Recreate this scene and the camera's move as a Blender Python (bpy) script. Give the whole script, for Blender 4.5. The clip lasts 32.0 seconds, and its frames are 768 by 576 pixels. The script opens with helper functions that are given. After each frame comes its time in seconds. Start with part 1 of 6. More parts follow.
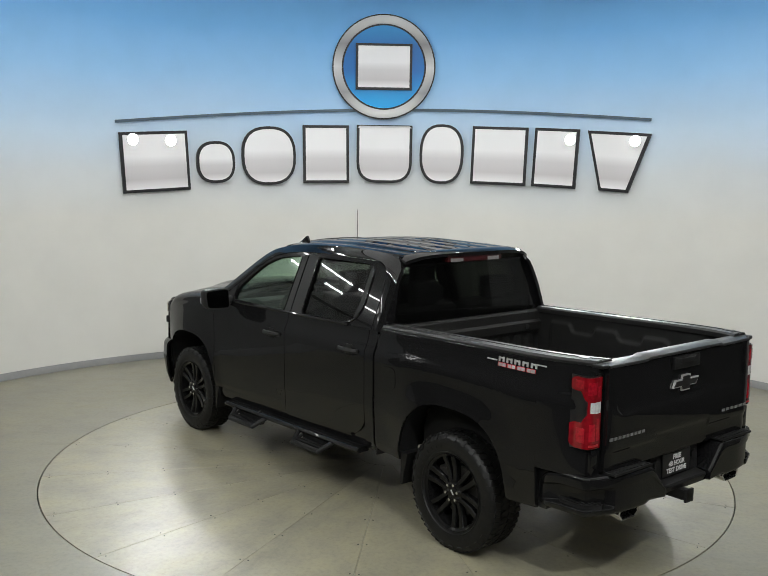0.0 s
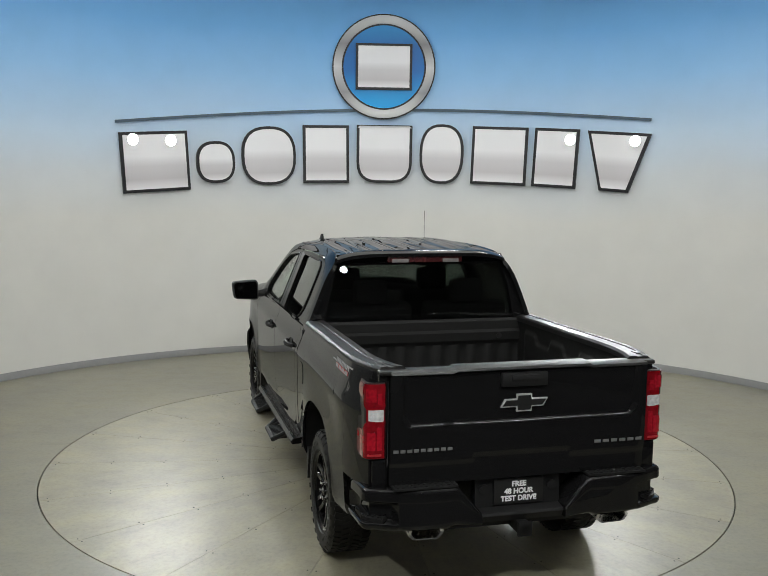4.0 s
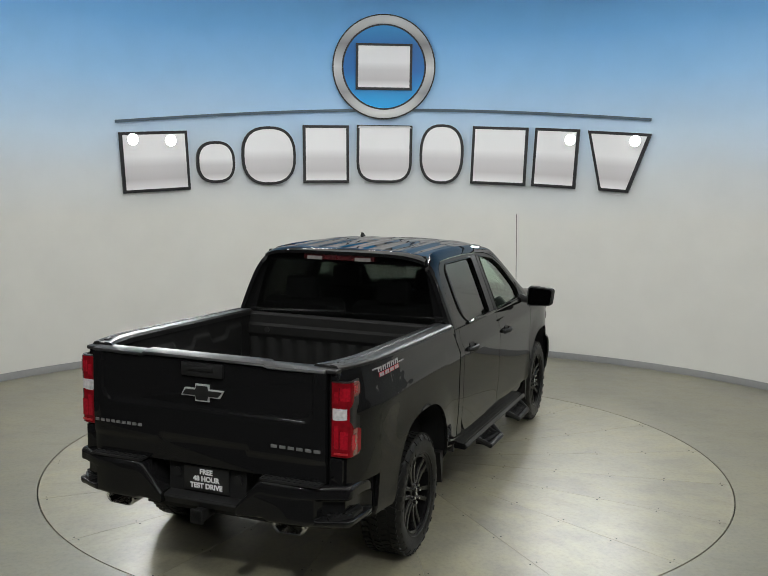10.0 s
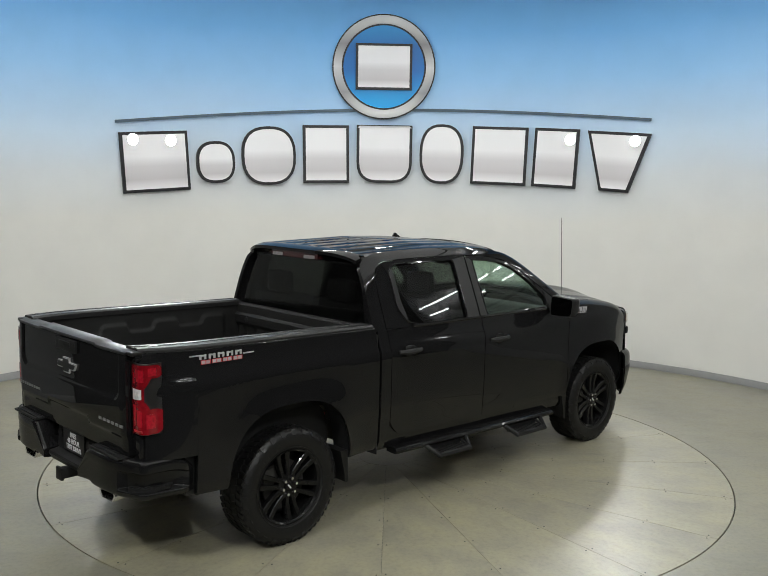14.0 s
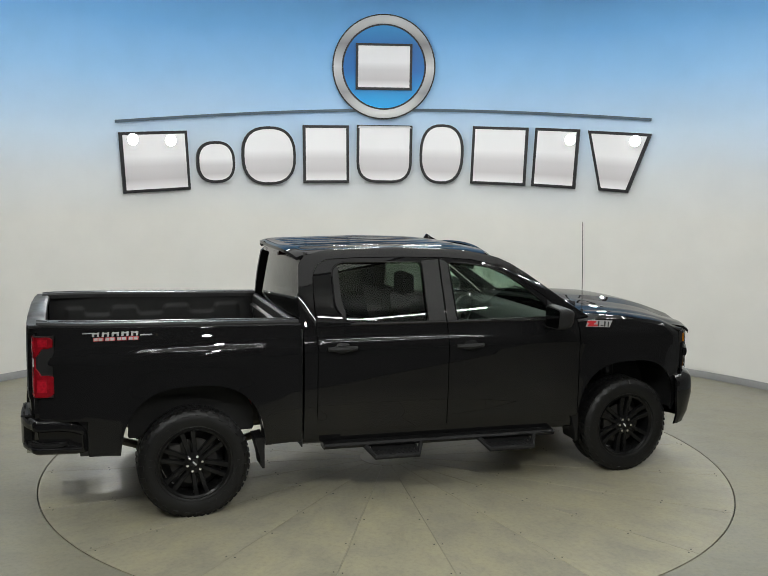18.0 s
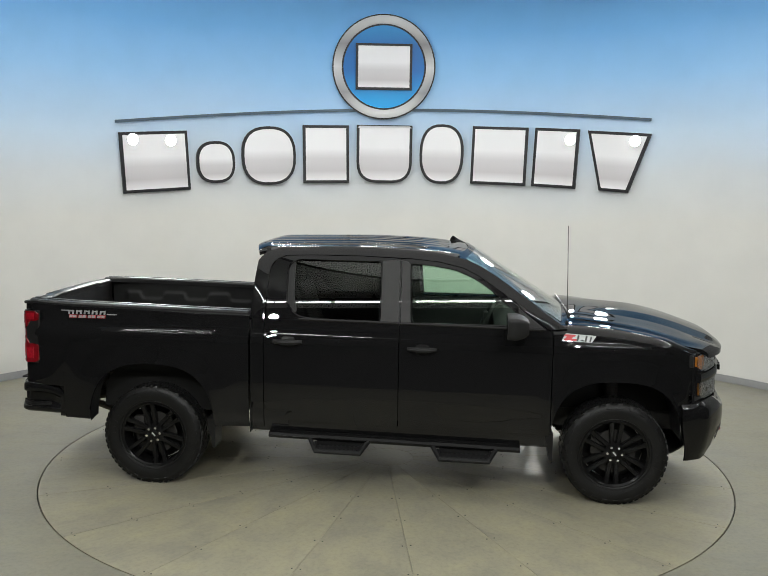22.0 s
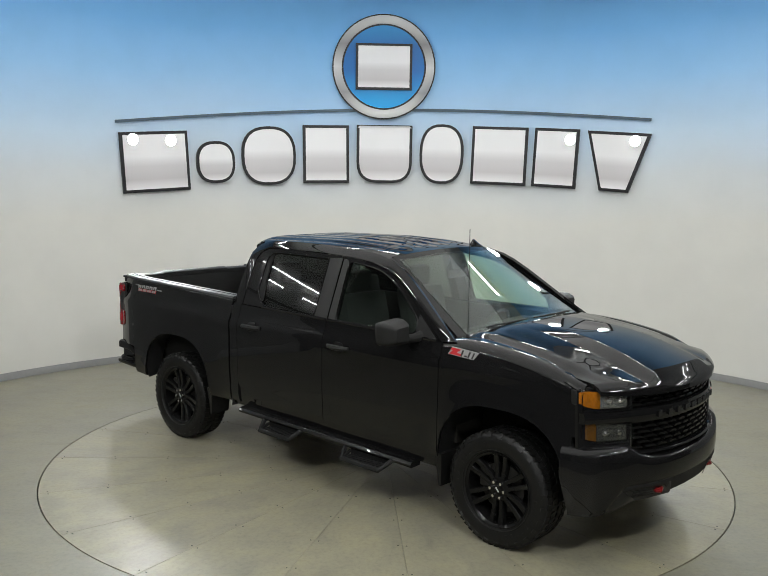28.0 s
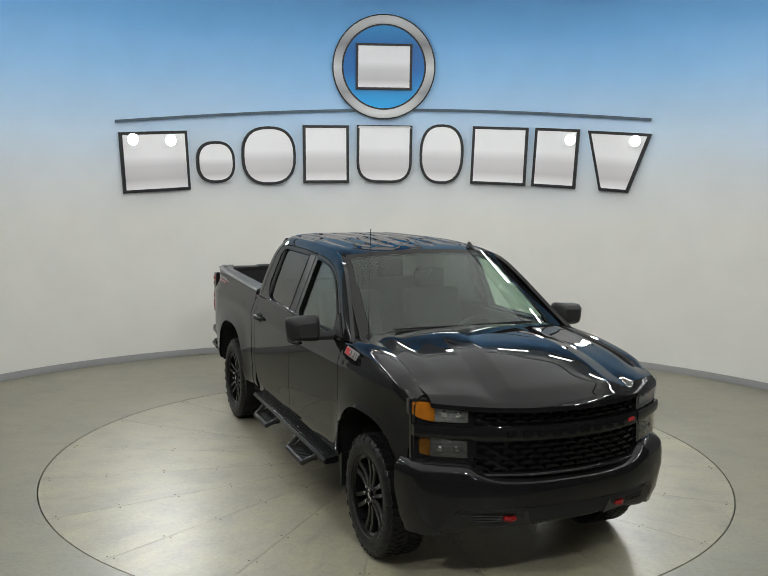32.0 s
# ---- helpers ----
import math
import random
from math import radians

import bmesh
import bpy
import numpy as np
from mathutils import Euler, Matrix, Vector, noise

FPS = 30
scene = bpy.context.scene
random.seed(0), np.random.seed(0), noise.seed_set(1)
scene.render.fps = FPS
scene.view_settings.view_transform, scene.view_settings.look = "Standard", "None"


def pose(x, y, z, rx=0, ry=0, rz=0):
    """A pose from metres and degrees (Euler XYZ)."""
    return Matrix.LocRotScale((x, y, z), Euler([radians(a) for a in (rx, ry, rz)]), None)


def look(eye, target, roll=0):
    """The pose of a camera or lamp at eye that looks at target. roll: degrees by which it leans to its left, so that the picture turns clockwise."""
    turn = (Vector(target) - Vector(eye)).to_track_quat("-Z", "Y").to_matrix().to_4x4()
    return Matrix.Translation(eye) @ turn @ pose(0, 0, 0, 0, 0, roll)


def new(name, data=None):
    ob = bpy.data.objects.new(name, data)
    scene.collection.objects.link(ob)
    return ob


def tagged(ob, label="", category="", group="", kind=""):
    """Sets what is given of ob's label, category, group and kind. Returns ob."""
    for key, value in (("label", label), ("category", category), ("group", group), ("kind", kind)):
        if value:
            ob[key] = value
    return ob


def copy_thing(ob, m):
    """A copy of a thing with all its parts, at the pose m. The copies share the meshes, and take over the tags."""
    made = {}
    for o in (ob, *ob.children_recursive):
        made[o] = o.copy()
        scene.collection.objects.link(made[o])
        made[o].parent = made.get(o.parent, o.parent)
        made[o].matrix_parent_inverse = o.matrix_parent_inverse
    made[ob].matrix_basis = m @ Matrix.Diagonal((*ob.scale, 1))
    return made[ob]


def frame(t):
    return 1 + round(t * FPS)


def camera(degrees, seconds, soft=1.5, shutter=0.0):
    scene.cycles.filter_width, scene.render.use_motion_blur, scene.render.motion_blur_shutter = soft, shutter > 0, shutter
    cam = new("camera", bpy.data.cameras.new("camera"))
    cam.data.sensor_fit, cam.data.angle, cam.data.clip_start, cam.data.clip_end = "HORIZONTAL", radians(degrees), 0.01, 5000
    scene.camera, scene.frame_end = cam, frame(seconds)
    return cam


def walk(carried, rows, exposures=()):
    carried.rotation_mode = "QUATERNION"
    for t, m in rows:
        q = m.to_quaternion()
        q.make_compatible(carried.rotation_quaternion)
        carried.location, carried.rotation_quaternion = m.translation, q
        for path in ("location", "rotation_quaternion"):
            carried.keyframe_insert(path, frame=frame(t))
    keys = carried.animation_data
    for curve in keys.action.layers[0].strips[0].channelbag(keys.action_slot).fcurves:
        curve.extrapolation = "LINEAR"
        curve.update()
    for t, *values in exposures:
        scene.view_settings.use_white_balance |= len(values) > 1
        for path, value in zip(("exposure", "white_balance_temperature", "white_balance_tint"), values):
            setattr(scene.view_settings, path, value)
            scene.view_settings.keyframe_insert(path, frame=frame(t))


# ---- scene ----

SECONDS = 32.0
cam = camera(46.345, SECONDS, soft=0.85)
EYE = Vector((0.0, -7.986, 2.579))
PITCH, YAW = radians(7.253), radians(0.309)
AIM = EYE + Vector((-math.sin(YAW) * math.cos(PITCH), math.cos(YAW) * math.cos(PITCH), -math.sin(PITCH)))
EXPOSURES = [(0.0, 0.18), (3.0, 0.04), (6.0, -0.06), (9.0, -0.05), (13.0, 0.16), (17.0, 0.24), (22.0, 0.28), (25.0, 0.3), (28.0, 0.19), (30.0, 0.12), (32.0, 0.07)]
walk(cam, [(0.0, look(EYE, AIM, 0.85)), (SECONDS, look(EYE, AIM, 0.85))], EXPOSURES)

# ---- world and light ----
world = bpy.data.worlds.new("world")
scene.world = world
world.use_nodes = True
world.node_tree.nodes["Background"].inputs[0].default_value = (0.02, 0.02, 0.022, 1)
world.node_tree.nodes["Background"].inputs[1].default_value = 0.2
SPOT_WATTS = 45.0


# ---- materials ----
def nodes_of(name):
    m = bpy.data.materials.new(name)
    m.use_nodes = True
    nt = m.node_tree
    return m, nt, nt.nodes["Principled BSDF"]


def add_node(nt, kind, **values):
    n = nt.nodes.new(kind)
    for key, value in values.items():
        n.inputs[key.replace("_", " ")].default_value = value
    return n


def ramp(nt, source, stops):
    r = nt.nodes.new("ShaderNodeValToRGB")
    while len(r.color_ramp.elements) < len(stops):
        r.color_ramp.elements.new(0.5)
    for e, (p, c) in zip(r.color_ramp.elements, stops):
        e.position, e.color = p, (*c, 1)
    nt.links.new(source, r.inputs[0])
    return r


def surface(name, colour, rough=0.5, metal=0.0, grain=40.0, vary=0.12, bump=0.0, coat=0.0, spec=0.5, rough_vary=0.08, depth=0.002, coat_rough=0.012):
    """A plain surface with variation of tone and gloss at two scales, and a fine relief."""
    m, nt, b = nodes_of(name)
    co = nt.nodes.new("ShaderNodeTexCoord")
    small = add_node(nt, "ShaderNodeTexNoise", Scale=grain, Detail=4.0)
    large = add_node(nt, "ShaderNodeTexNoise", Scale=grain / 14, Detail=3.0)
    for n in (small, large):
        nt.links.new(co.outputs["Object"], n.inputs["Vector"])
    mix = nt.nodes.new("ShaderNodeMath")
    mix.operation = "ADD"
    nt.links.new(small.outputs["Fac"], mix.inputs[0])
    nt.links.new(large.outputs["Fac"], mix.inputs[1])
    lo = [c * (1 - vary) for c in colour]
    hi = [min(1, c * (1 + vary)) for c in colour]
    half = nt.nodes.new("ShaderNodeMath")
    half.operation = "MULTIPLY"
    half.inputs[1].default_value = 0.5
    nt.links.new(mix.outputs[0], half.inputs[0])
    r = ramp(nt, half.outputs[0], [(0.3, lo), (0.7, hi)])
    nt.links.new(r.outputs[0], b.inputs["Base Color"])
    rr = nt.nodes.new("ShaderNodeMapRange")
    rr.inputs[3].default_value, rr.inputs[4].default_value = max(0.0, rough - rough_vary), rough + rough_vary
    nt.links.new(large.outputs["Fac"], rr.inputs[0])
    nt.links.new(rr.outputs[0], b.inputs["Roughness"])
    b.inputs["Metallic"].default_value = metal
    b.inputs["Coat Weight"].default_value = coat
    b.inputs["Coat Roughness"].default_value = coat_rough
    b.inputs["Specular IOR Level"].default_value = spec
    if bump:
        bn = add_node(nt, "ShaderNodeBump", Strength=bump, Distance=depth)
        nt.links.new(small.outputs["Fac"], bn.inputs["Height"])
        nt.links.new(bn.outputs[0], b.inputs["Normal"])
    return m


def glass(name, tint):
    """Thin tinted glass: clear straight through, more mirror-like at a slant."""
    m, nt, b = nodes_of(name)
    nt.nodes.remove(b)
    clear = nt.nodes.new("ShaderNodeBsdfTransparent")
    clear.inputs["Color"].default_value = (*tint, 1)
    gloss = nt.nodes.new("ShaderNodeBsdfGlossy")
    gloss.inputs["Roughness"].default_value = 0.0
    gloss.inputs["Color"].default_value = (1, 1, 1, 1)
    slant = add_node(nt, "ShaderNodeLayerWeight", Blend=0.5)
    power = nt.nodes.new("ShaderNodeMath")
    power.operation = "POWER"
    power.inputs[1].default_value = 5.0
    nt.links.new(slant.outputs["Facing"], power.inputs[0])
    scale = nt.nodes.new("ShaderNodeMath")
    scale.operation = "MULTIPLY_ADD"
    scale.inputs[1].default_value, scale.inputs[2].default_value = 0.95, 0.042
    nt.links.new(power.outputs[0], scale.inputs[0])
    mix = nt.nodes.new("ShaderNodeMixShader")
    nt.links.new(scale.outputs[0], mix.inputs[0])
    nt.links.new(clear.outputs[0], mix.inputs[1])
    nt.links.new(gloss.outputs[0], mix.inputs[2])
    nt.links.new(mix.outputs[0], nt.nodes["Material Output"].inputs[0])
    return m


def glow(name, colour, strength):
    m, nt, b = nodes_of(name)
    b.inputs["Base Color"].default_value = (*colour, 1)
    b.inputs["Emission Color"].default_value = (*colour, 1)
    b.inputs["Emission Strength"].default_value = strength
    return m


def concrete(name, tone, gloss, per_object=False):
    """Worn, sealed concrete: mottled at three scales, with a sheen that breaks up."""
    m, nt, b = nodes_of(name)
    co = nt.nodes.new("ShaderNodeTexCoord")
    geo = nt.nodes.new("ShaderNodeNewGeometry")
    big = add_node(nt, "ShaderNodeTexNoise", Scale=2.4 if per_object else 0.9, Detail=5.0, Roughness=0.6)
    mid = add_node(nt, "ShaderNodeTexNoise", Scale=6.0, Detail=6.0, Roughness=0.65)
    fine = add_node(nt, "ShaderNodeTexNoise", Scale=30.0, Detail=7.0, Roughness=0.65)
    place = co.outputs["Object"]
    if per_object:
        who = nt.nodes.new("ShaderNodeObjectInfo")
        shift = nt.nodes.new("ShaderNodeVectorMath")
        shift.operation = "MULTIPLY_ADD"
        shift.inputs[1].default_value = (41.0, 23.0, 0.0)
        nt.links.new(who.outputs["Random"], shift.inputs[0])
        nt.links.new(co.outputs["Object"], shift.inputs[2])
        place = shift.outputs[0]
    stretch = nt.nodes.new("ShaderNodeMapping")
    stretch.inputs["Scale"].default_value = (0.8, 1.7, 1.0)
    stretch.inputs["Rotation"].default_value = (0, 0, 0.2)
    nt.links.new(place, stretch.inputs[0])
    trowel = add_node(nt, "ShaderNodeTexNoise", Scale=3.2, Detail=6.0, Roughness=0.7, Distortion=0.6)
    nt.links.new(stretch.outputs[0], trowel.inputs["Vector"])
    for n in (big, mid, fine):
        nt.links.new(place, n.inputs["Vector"])
    b.inputs["Specular IOR Level"].default_value = 0.36
    c4 = ramp(nt, trowel.outputs["Fac"], [(0.28, (0.79, 0.80, 0.81)), (0.48, (1, 1, 1)), (0.72, (1.11, 1.10, 1.06))])
    c1 = ramp(nt, big.outputs["Fac"], [(0.34, [t * f for t, f in zip(tone, (0.84, 0.85, 0.89))]), (0.5, tone), (0.66, [t * f for t, f in zip(tone, (1.11, 1.10, 1.03))])])
    c2 = ramp(nt, mid.outputs["Fac"], [(0.28, (0.84, 0.845, 0.86)), (0.50, (1, 1, 1)), (0.72, (1.08, 1.06, 1.0))])
    c3 = ramp(nt, fine.outputs["Fac"], [(0.30, (0.78, 0.78, 0.78)), (0.5, (1, 1, 1)), (0.70, (1.10, 1.10, 1.08))])
    last = c1.outputs[0]
    for c in (c2, c3, c4):
        mx = nt.nodes.new("ShaderNodeMix")
        mx.data_type, mx.blend_type = "RGBA", "MULTIPLY"
        mx.inputs[0].default_value = 0.8
        nt.links.new(last, mx.inputs[6])
        nt.links.new(c.outputs[0], mx.inputs[7])
        last = mx.outputs[2]
    if per_object:
        info = nt.nodes.new("ShaderNodeObjectInfo")
        rnd = ramp(nt, info.outputs["Random"], [(0.0, (0.96, 0.96, 0.97)), (1.0, (1.0, 1.0, 0.985))])
        mx = nt.nodes.new("ShaderNodeMix")
        mx.data_type, mx.blend_type = "RGBA", "MULTIPLY"
        mx.inputs[0].default_value = 1.0
        nt.links.new(last, mx.inputs[6])
        nt.links.new(rnd.outputs[0], mx.inputs[7])
        last = mx.outputs[2]
    nt.links.new(last, b.inputs["Base Color"])
    rr = nt.nodes.new("ShaderNodeMapRange")
    rr.inputs[1].default_value, rr.inputs[2].default_value = 0.3, 0.7
    rr.inputs[3].default_value, rr.inputs[4].default_value = gloss - 0.07, gloss + 0.1
    nt.links.new(mid.outputs["Fac"], rr.inputs[0])
    nt.links.new(rr.outputs[0], b.inputs["Roughness"])
    b.inputs["Coat Weight"].default_value = 0.6
    cr = nt.nodes.new("ShaderNodeMapRange")
    cr.inputs[1].default_value, cr.inputs[2].default_value = 0.35, 0.65
    cr.inputs[3].default_value, cr.inputs[4].default_value = 0.31, 0.37
    nt.links.new(big.outputs["Fac"], cr.inputs[0])
    nt.links.new(cr.outputs[0], b.inputs["Coat Roughness"])
    pits = add_node(nt, "ShaderNodeTexNoise", Scale=22.0, Detail=8.0, Roughness=0.6)
    nt.links.new(place, pits.inputs["Vector"])
    film = add_node(nt, "ShaderNodeBump", Strength=0.4, Distance=0.002)
    nt.links.new(pits.outputs["Fac"], film.inputs["Height"])
    nt.links.new(film.outputs[0], b.inputs["Coat Normal"])
    bn = add_node(nt, "ShaderNodeBump", Strength=0.35, Distance=0.003)
    nt.links.new(mid.outputs["Fac"], bn.inputs["Height"])
    bn2 = add_node(nt, "ShaderNodeBump", Strength=0.2, Distance=0.0008)
    nt.links.new(fine.outputs["Fac"], bn2.inputs["Height"])
    nt.links.new(bn.outputs[0], bn2.inputs["Normal"])
    nt.links.new(bn2.outputs[0], b.inputs["Normal"])
    return m


def overlay_sky(name):
    """Off-white studio wall; its upper blue stands in for an overlaid sky gradient."""
    m, nt, b = nodes_of(name)
    co = nt.nodes.new("ShaderNodeTexCoord")
    sep = nt.nodes.new("ShaderNodeSeparateXYZ")
    nt.links.new(co.outputs["Object"], sep.inputs[0])
    drift = add_node(nt, "ShaderNodeTexNoise", Scale=0.35, Detail=2.0)
    nt.links.new(co.outputs["Object"], drift.inputs["Vector"])
    wob = nt.nodes.new("ShaderNodeMath")
    wob.operation = "MULTIPLY_ADD"
    wob.inputs[1].default_value, wob.inputs[2].default_value = 0.5, -0.25
    nt.links.new(drift.outputs["Fac"], wob.inputs[0])
    add = nt.nodes.new("ShaderNodeMath")
    add.operation = "ADD"
    nt.links.new(sep.outputs["Z"], add.inputs[0])
    nt.links.new(wob.outputs[0], add.inputs[1])
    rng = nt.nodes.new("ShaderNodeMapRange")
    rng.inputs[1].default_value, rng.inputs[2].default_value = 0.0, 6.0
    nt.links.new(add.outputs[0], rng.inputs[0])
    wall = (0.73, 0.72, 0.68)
    # The blue stops imitate an overlaid graphic, not paint on this wall.
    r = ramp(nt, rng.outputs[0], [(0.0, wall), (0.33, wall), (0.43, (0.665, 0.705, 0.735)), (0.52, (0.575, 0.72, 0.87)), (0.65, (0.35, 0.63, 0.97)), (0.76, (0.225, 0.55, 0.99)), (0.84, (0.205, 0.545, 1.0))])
    grain = add_node(nt, "ShaderNodeTexNoise", Scale=2.2, Detail=5.0)
    nt.links.new(co.outputs["Object"], grain.inputs["Vector"])
    g = ramp(nt, grain.outputs["Fac"], [(0.3, (0.955, 0.955, 0.955)), (0.7, (1, 1, 1))])
    mx = nt.nodes.new("ShaderNodeMix")
    mx.data_type, mx.blend_type = "RGBA", "MULTIPLY"
    mx.inputs[0].default_value = 1.0
    nt.links.new(r.outputs[0], mx.inputs[6])
    nt.links.new(g.outputs[0], mx.inputs[7])
    nt.links.new(mx.outputs[2], b.inputs["Base Color"])
    b.inputs["Roughness"].default_value = 0.55
    b.inputs["Specular IOR Level"].default_value = 0.3
    return m


M_WALL = overlay_sky("wall_paint")
# The wall goes on out of view; its weaker light is put into this grey.
M_SIDEWALL = surface("dimmed_side_wall", (0.24, 0.243, 0.243), 0.6, vary=0.05, grain=3, spec=0.3)
M_BACK = surface("back_wall_paint", (0.035, 0.035, 0.035), 0.8, vary=0.05, grain=8)
M_CEIL = surface("ceiling_paint", (0.70, 0.70, 0.68), 0.8, vary=0.05, grain=8)
M_BASE = surface("baseboard_vinyl", (0.25, 0.25, 0.25), 0.55, vary=0.08, grain=20)
M_FLOOR = concrete("floor_concrete", (0.210, 0.199, 0.149), 0.50)
M_PLATE = concrete("turntable_plate", (0.272, 0.255, 0.184), 0.48, per_object=True)
M_STEEL = surface("dark_steel", (0.06, 0.06, 0.055), 0.5, 0.6)
M_PAINT = surface("black_paint", (0.0072, 0.0072, 0.0075), 0.45, coat=0.75, grain=260, vary=0.05, rough_vary=0.03, spec=0.0, coat_rough=0.006)
M_PLAST = surface("black_plastic", (0.0120, 0.0120, 0.0122), 0.5, spec=0.2, grain=220, vary=0.15, bump=0.25)
M_TRIM = surface("satin_trim", (0.017, 0.017, 0.0165), 0.46, spec=0.3, grain=120, vary=0.1)
M_HANDLE = surface("satin_handle", (0.016, 0.016, 0.016), 0.62, spec=0.22, grain=120, vary=0.12)
M_RAIL = surface("bed_rail_plastic", (0.012, 0.012, 0.012), 0.40, spec=0.36, grain=240, vary=0.15, bump=0.12)
M_LINER = surface("bed_liner", (0.0105, 0.0105, 0.0102), 0.55, spec=0.2, grain=160, vary=0.25, bump=0.5)
M_RUBBER = surface("tyre_rubber", (0.0056, 0.0056, 0.0056), 0.48, spec=0.32, grain=140, vary=0.25, bump=0.35)
M_RIM = surface("gloss_black_alloy", (0.0065, 0.0065, 0.0066), 0.24, coat=0.26, grain=90, spec=0.08)
M_CHROME = surface("chrome", (0.75, 0.75, 0.75), 0.2, 1.0, vary=0.04, rough_vary=0.04)
M_SILVER = surface("satin_silver", (0.62, 0.62, 0.62), 0.3, 0.45, vary=0.05)
M_RED = surface("red_lens", (0.18, 0.003, 0.007), 0.12, coat=1.0, vary=0.5, grain=30, bump=0.3, depth=0.004)
M_REDPAINT = surface("red_paint", (0.42, 0.015, 0.02), 0.35, vary=0.1)
M_REDLIT = surface("lit_red_patch", (0.38, 0.007, 0.018), 0.12, 0.2, coat=1.0, vary=0.5, grain=60, bump=0.6, depth=0.005)
M_HOOK = surface("hook_enamel", (0.204, 0.0072, 0.009), 0.35, vary=0.1)
M_BRAKE = surface("dull_red_lens", (0.05, 0.009, 0.010), 0.2, coat=0.6, vary=0.4, grain=30)
# Darkened in colour to stand for the dark room the mirror reflects.
M_MIRROR = surface("dark_mirror", (0.12, 0.12, 0.125), 0.03, 1.0, vary=0.05)
M_WHITE = surface("white_lens", (0.72, 0.72, 0.72), 0.15, 0.25, coat=1.0, vary=0.45, grain=50, bump=0.5, depth=0.006)
# Copy of the amber for the lower lamps, their dimness put into the colour.
M_AMBERLOW = surface("dim_amber_lens", (0.11, 0.045, 0.006), 0.15, coat=1.0, vary=0.5, grain=45, bump=0.6, depth=0.006)
M_AMBER = surface("amber_lens", (0.36, 0.12, 0.008), 0.15, coat=1.0, vary=0.55, grain=45, bump=0.6, depth=0.006)
M_LAMP = surface("lamp_reflector", (0.72, 0.72, 0.72), 0.16, 0.9, vary=0.5, grain=22, bump=1.0, depth=0.02)
# Copy of the reflector for the lower lamps, dimmed in its colour.
M_LAMPLOW = surface("dim_lamp_reflector", (0.22, 0.22, 0.21), 0.2, 0.9, vary=0.5, grain=22, bump=1.0, depth=0.02)
M_CLEAR = glass("clear_lens", (0.92, 0.93, 0.92))
M_SCREEN = glass("windscreen_glass", (0.82, 0.89, 0.84))
M_SIDE = glass("side_glass", (0.80, 0.90, 0.83))
M_DARK = glass("privacy_glass", (0.36, 0.38, 0.36))
M_REARGLASS = glass("rear_glass", (0.31, 0.32, 0.31))
M_CLOTH = surface("seat_cloth", (0.014, 0.014, 0.0145), 0.85, grain=200, vary=0.2, bump=0.3)
M_DASH = surface("dash_plastic", (0.026, 0.026, 0.026), 0.85, grain=150, vary=0.1, spec=0.15)
M_HEAD = surface("headliner", (0.10, 0.10, 0.095), 0.9, grain=100, vary=0.05)
M_CHASSIS = surface("chassis_steel", (0.026, 0.0245, 0.022), 0.6, 0.2, vary=0.4, grain=30)
M_RUST = surface("weathered_steel", (0.085, 0.075, 0.062), 0.6, 0.4, vary=0.35, grain=40)
M_CARGO = surface("smoked_lens", (0.16, 0.15, 0.15), 0.2, coat=0.6, vary=0.3)
M_LETTER = surface("white_print", (0.8, 0.8, 0.8), 0.5, vary=0.03)
M_PLATEBK = surface("black_plate", (0.012, 0.012, 0.012), 0.35, vary=0.1)
M_DECAL = surface("silver_film", (0.32, 0.32, 0.32), 0.35, 0.2, vary=0.15)
M_NAME = surface("dull_silver", (0.20, 0.20, 0.20), 0.35, 0.4, vary=0.2)
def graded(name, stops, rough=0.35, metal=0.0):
    """A finish graded from the foot of a piece to its top, as drawn on the logo."""
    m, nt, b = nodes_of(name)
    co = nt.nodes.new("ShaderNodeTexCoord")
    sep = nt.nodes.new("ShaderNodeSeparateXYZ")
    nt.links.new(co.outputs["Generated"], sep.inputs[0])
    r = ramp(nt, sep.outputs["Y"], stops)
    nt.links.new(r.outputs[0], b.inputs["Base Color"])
    fleck = add_node(nt, "ShaderNodeTexNoise", Scale=12.0, Detail=3.0)
    nt.links.new(co.outputs["Object"], fleck.inputs["Vector"])
    rr = nt.nodes.new("ShaderNodeMapRange")
    rr.inputs[3].default_value, rr.inputs[4].default_value = rough - 0.08, rough + 0.08
    nt.links.new(fleck.outputs["Fac"], rr.inputs[0])
    nt.links.new(rr.outputs[0], b.inputs["Roughness"])
    b.inputs["Metallic"].default_value = metal
    return m


# Reflection bands on the silver, gloss on the white, drawn into the colour.
M_RIMBANDS = graded("rim_reflection_bands", [(0.0, (0.75, 0.75, 0.75)), (0.25, (0.30, 0.30, 0.31)), (0.5, (0.62, 0.62, 0.62)), (0.72, (0.26, 0.26, 0.27)), (1.0, (0.72, 0.72, 0.72))], 0.4, 0.2)
M_LOGOWHITE = graded("logo_white", [(0.0, (0.88, 0.86, 0.87)), (0.18, (0.60, 0.57, 0.58)), (0.42, (0.68, 0.66, 0.67)), (0.60, (0.90, 0.89, 0.90)), (1.0, (0.92, 0.91, 0.92))])
M_FLATBLACK = surface("flat_black", (0.012, 0.012, 0.014), 0.4, vary=0.05)
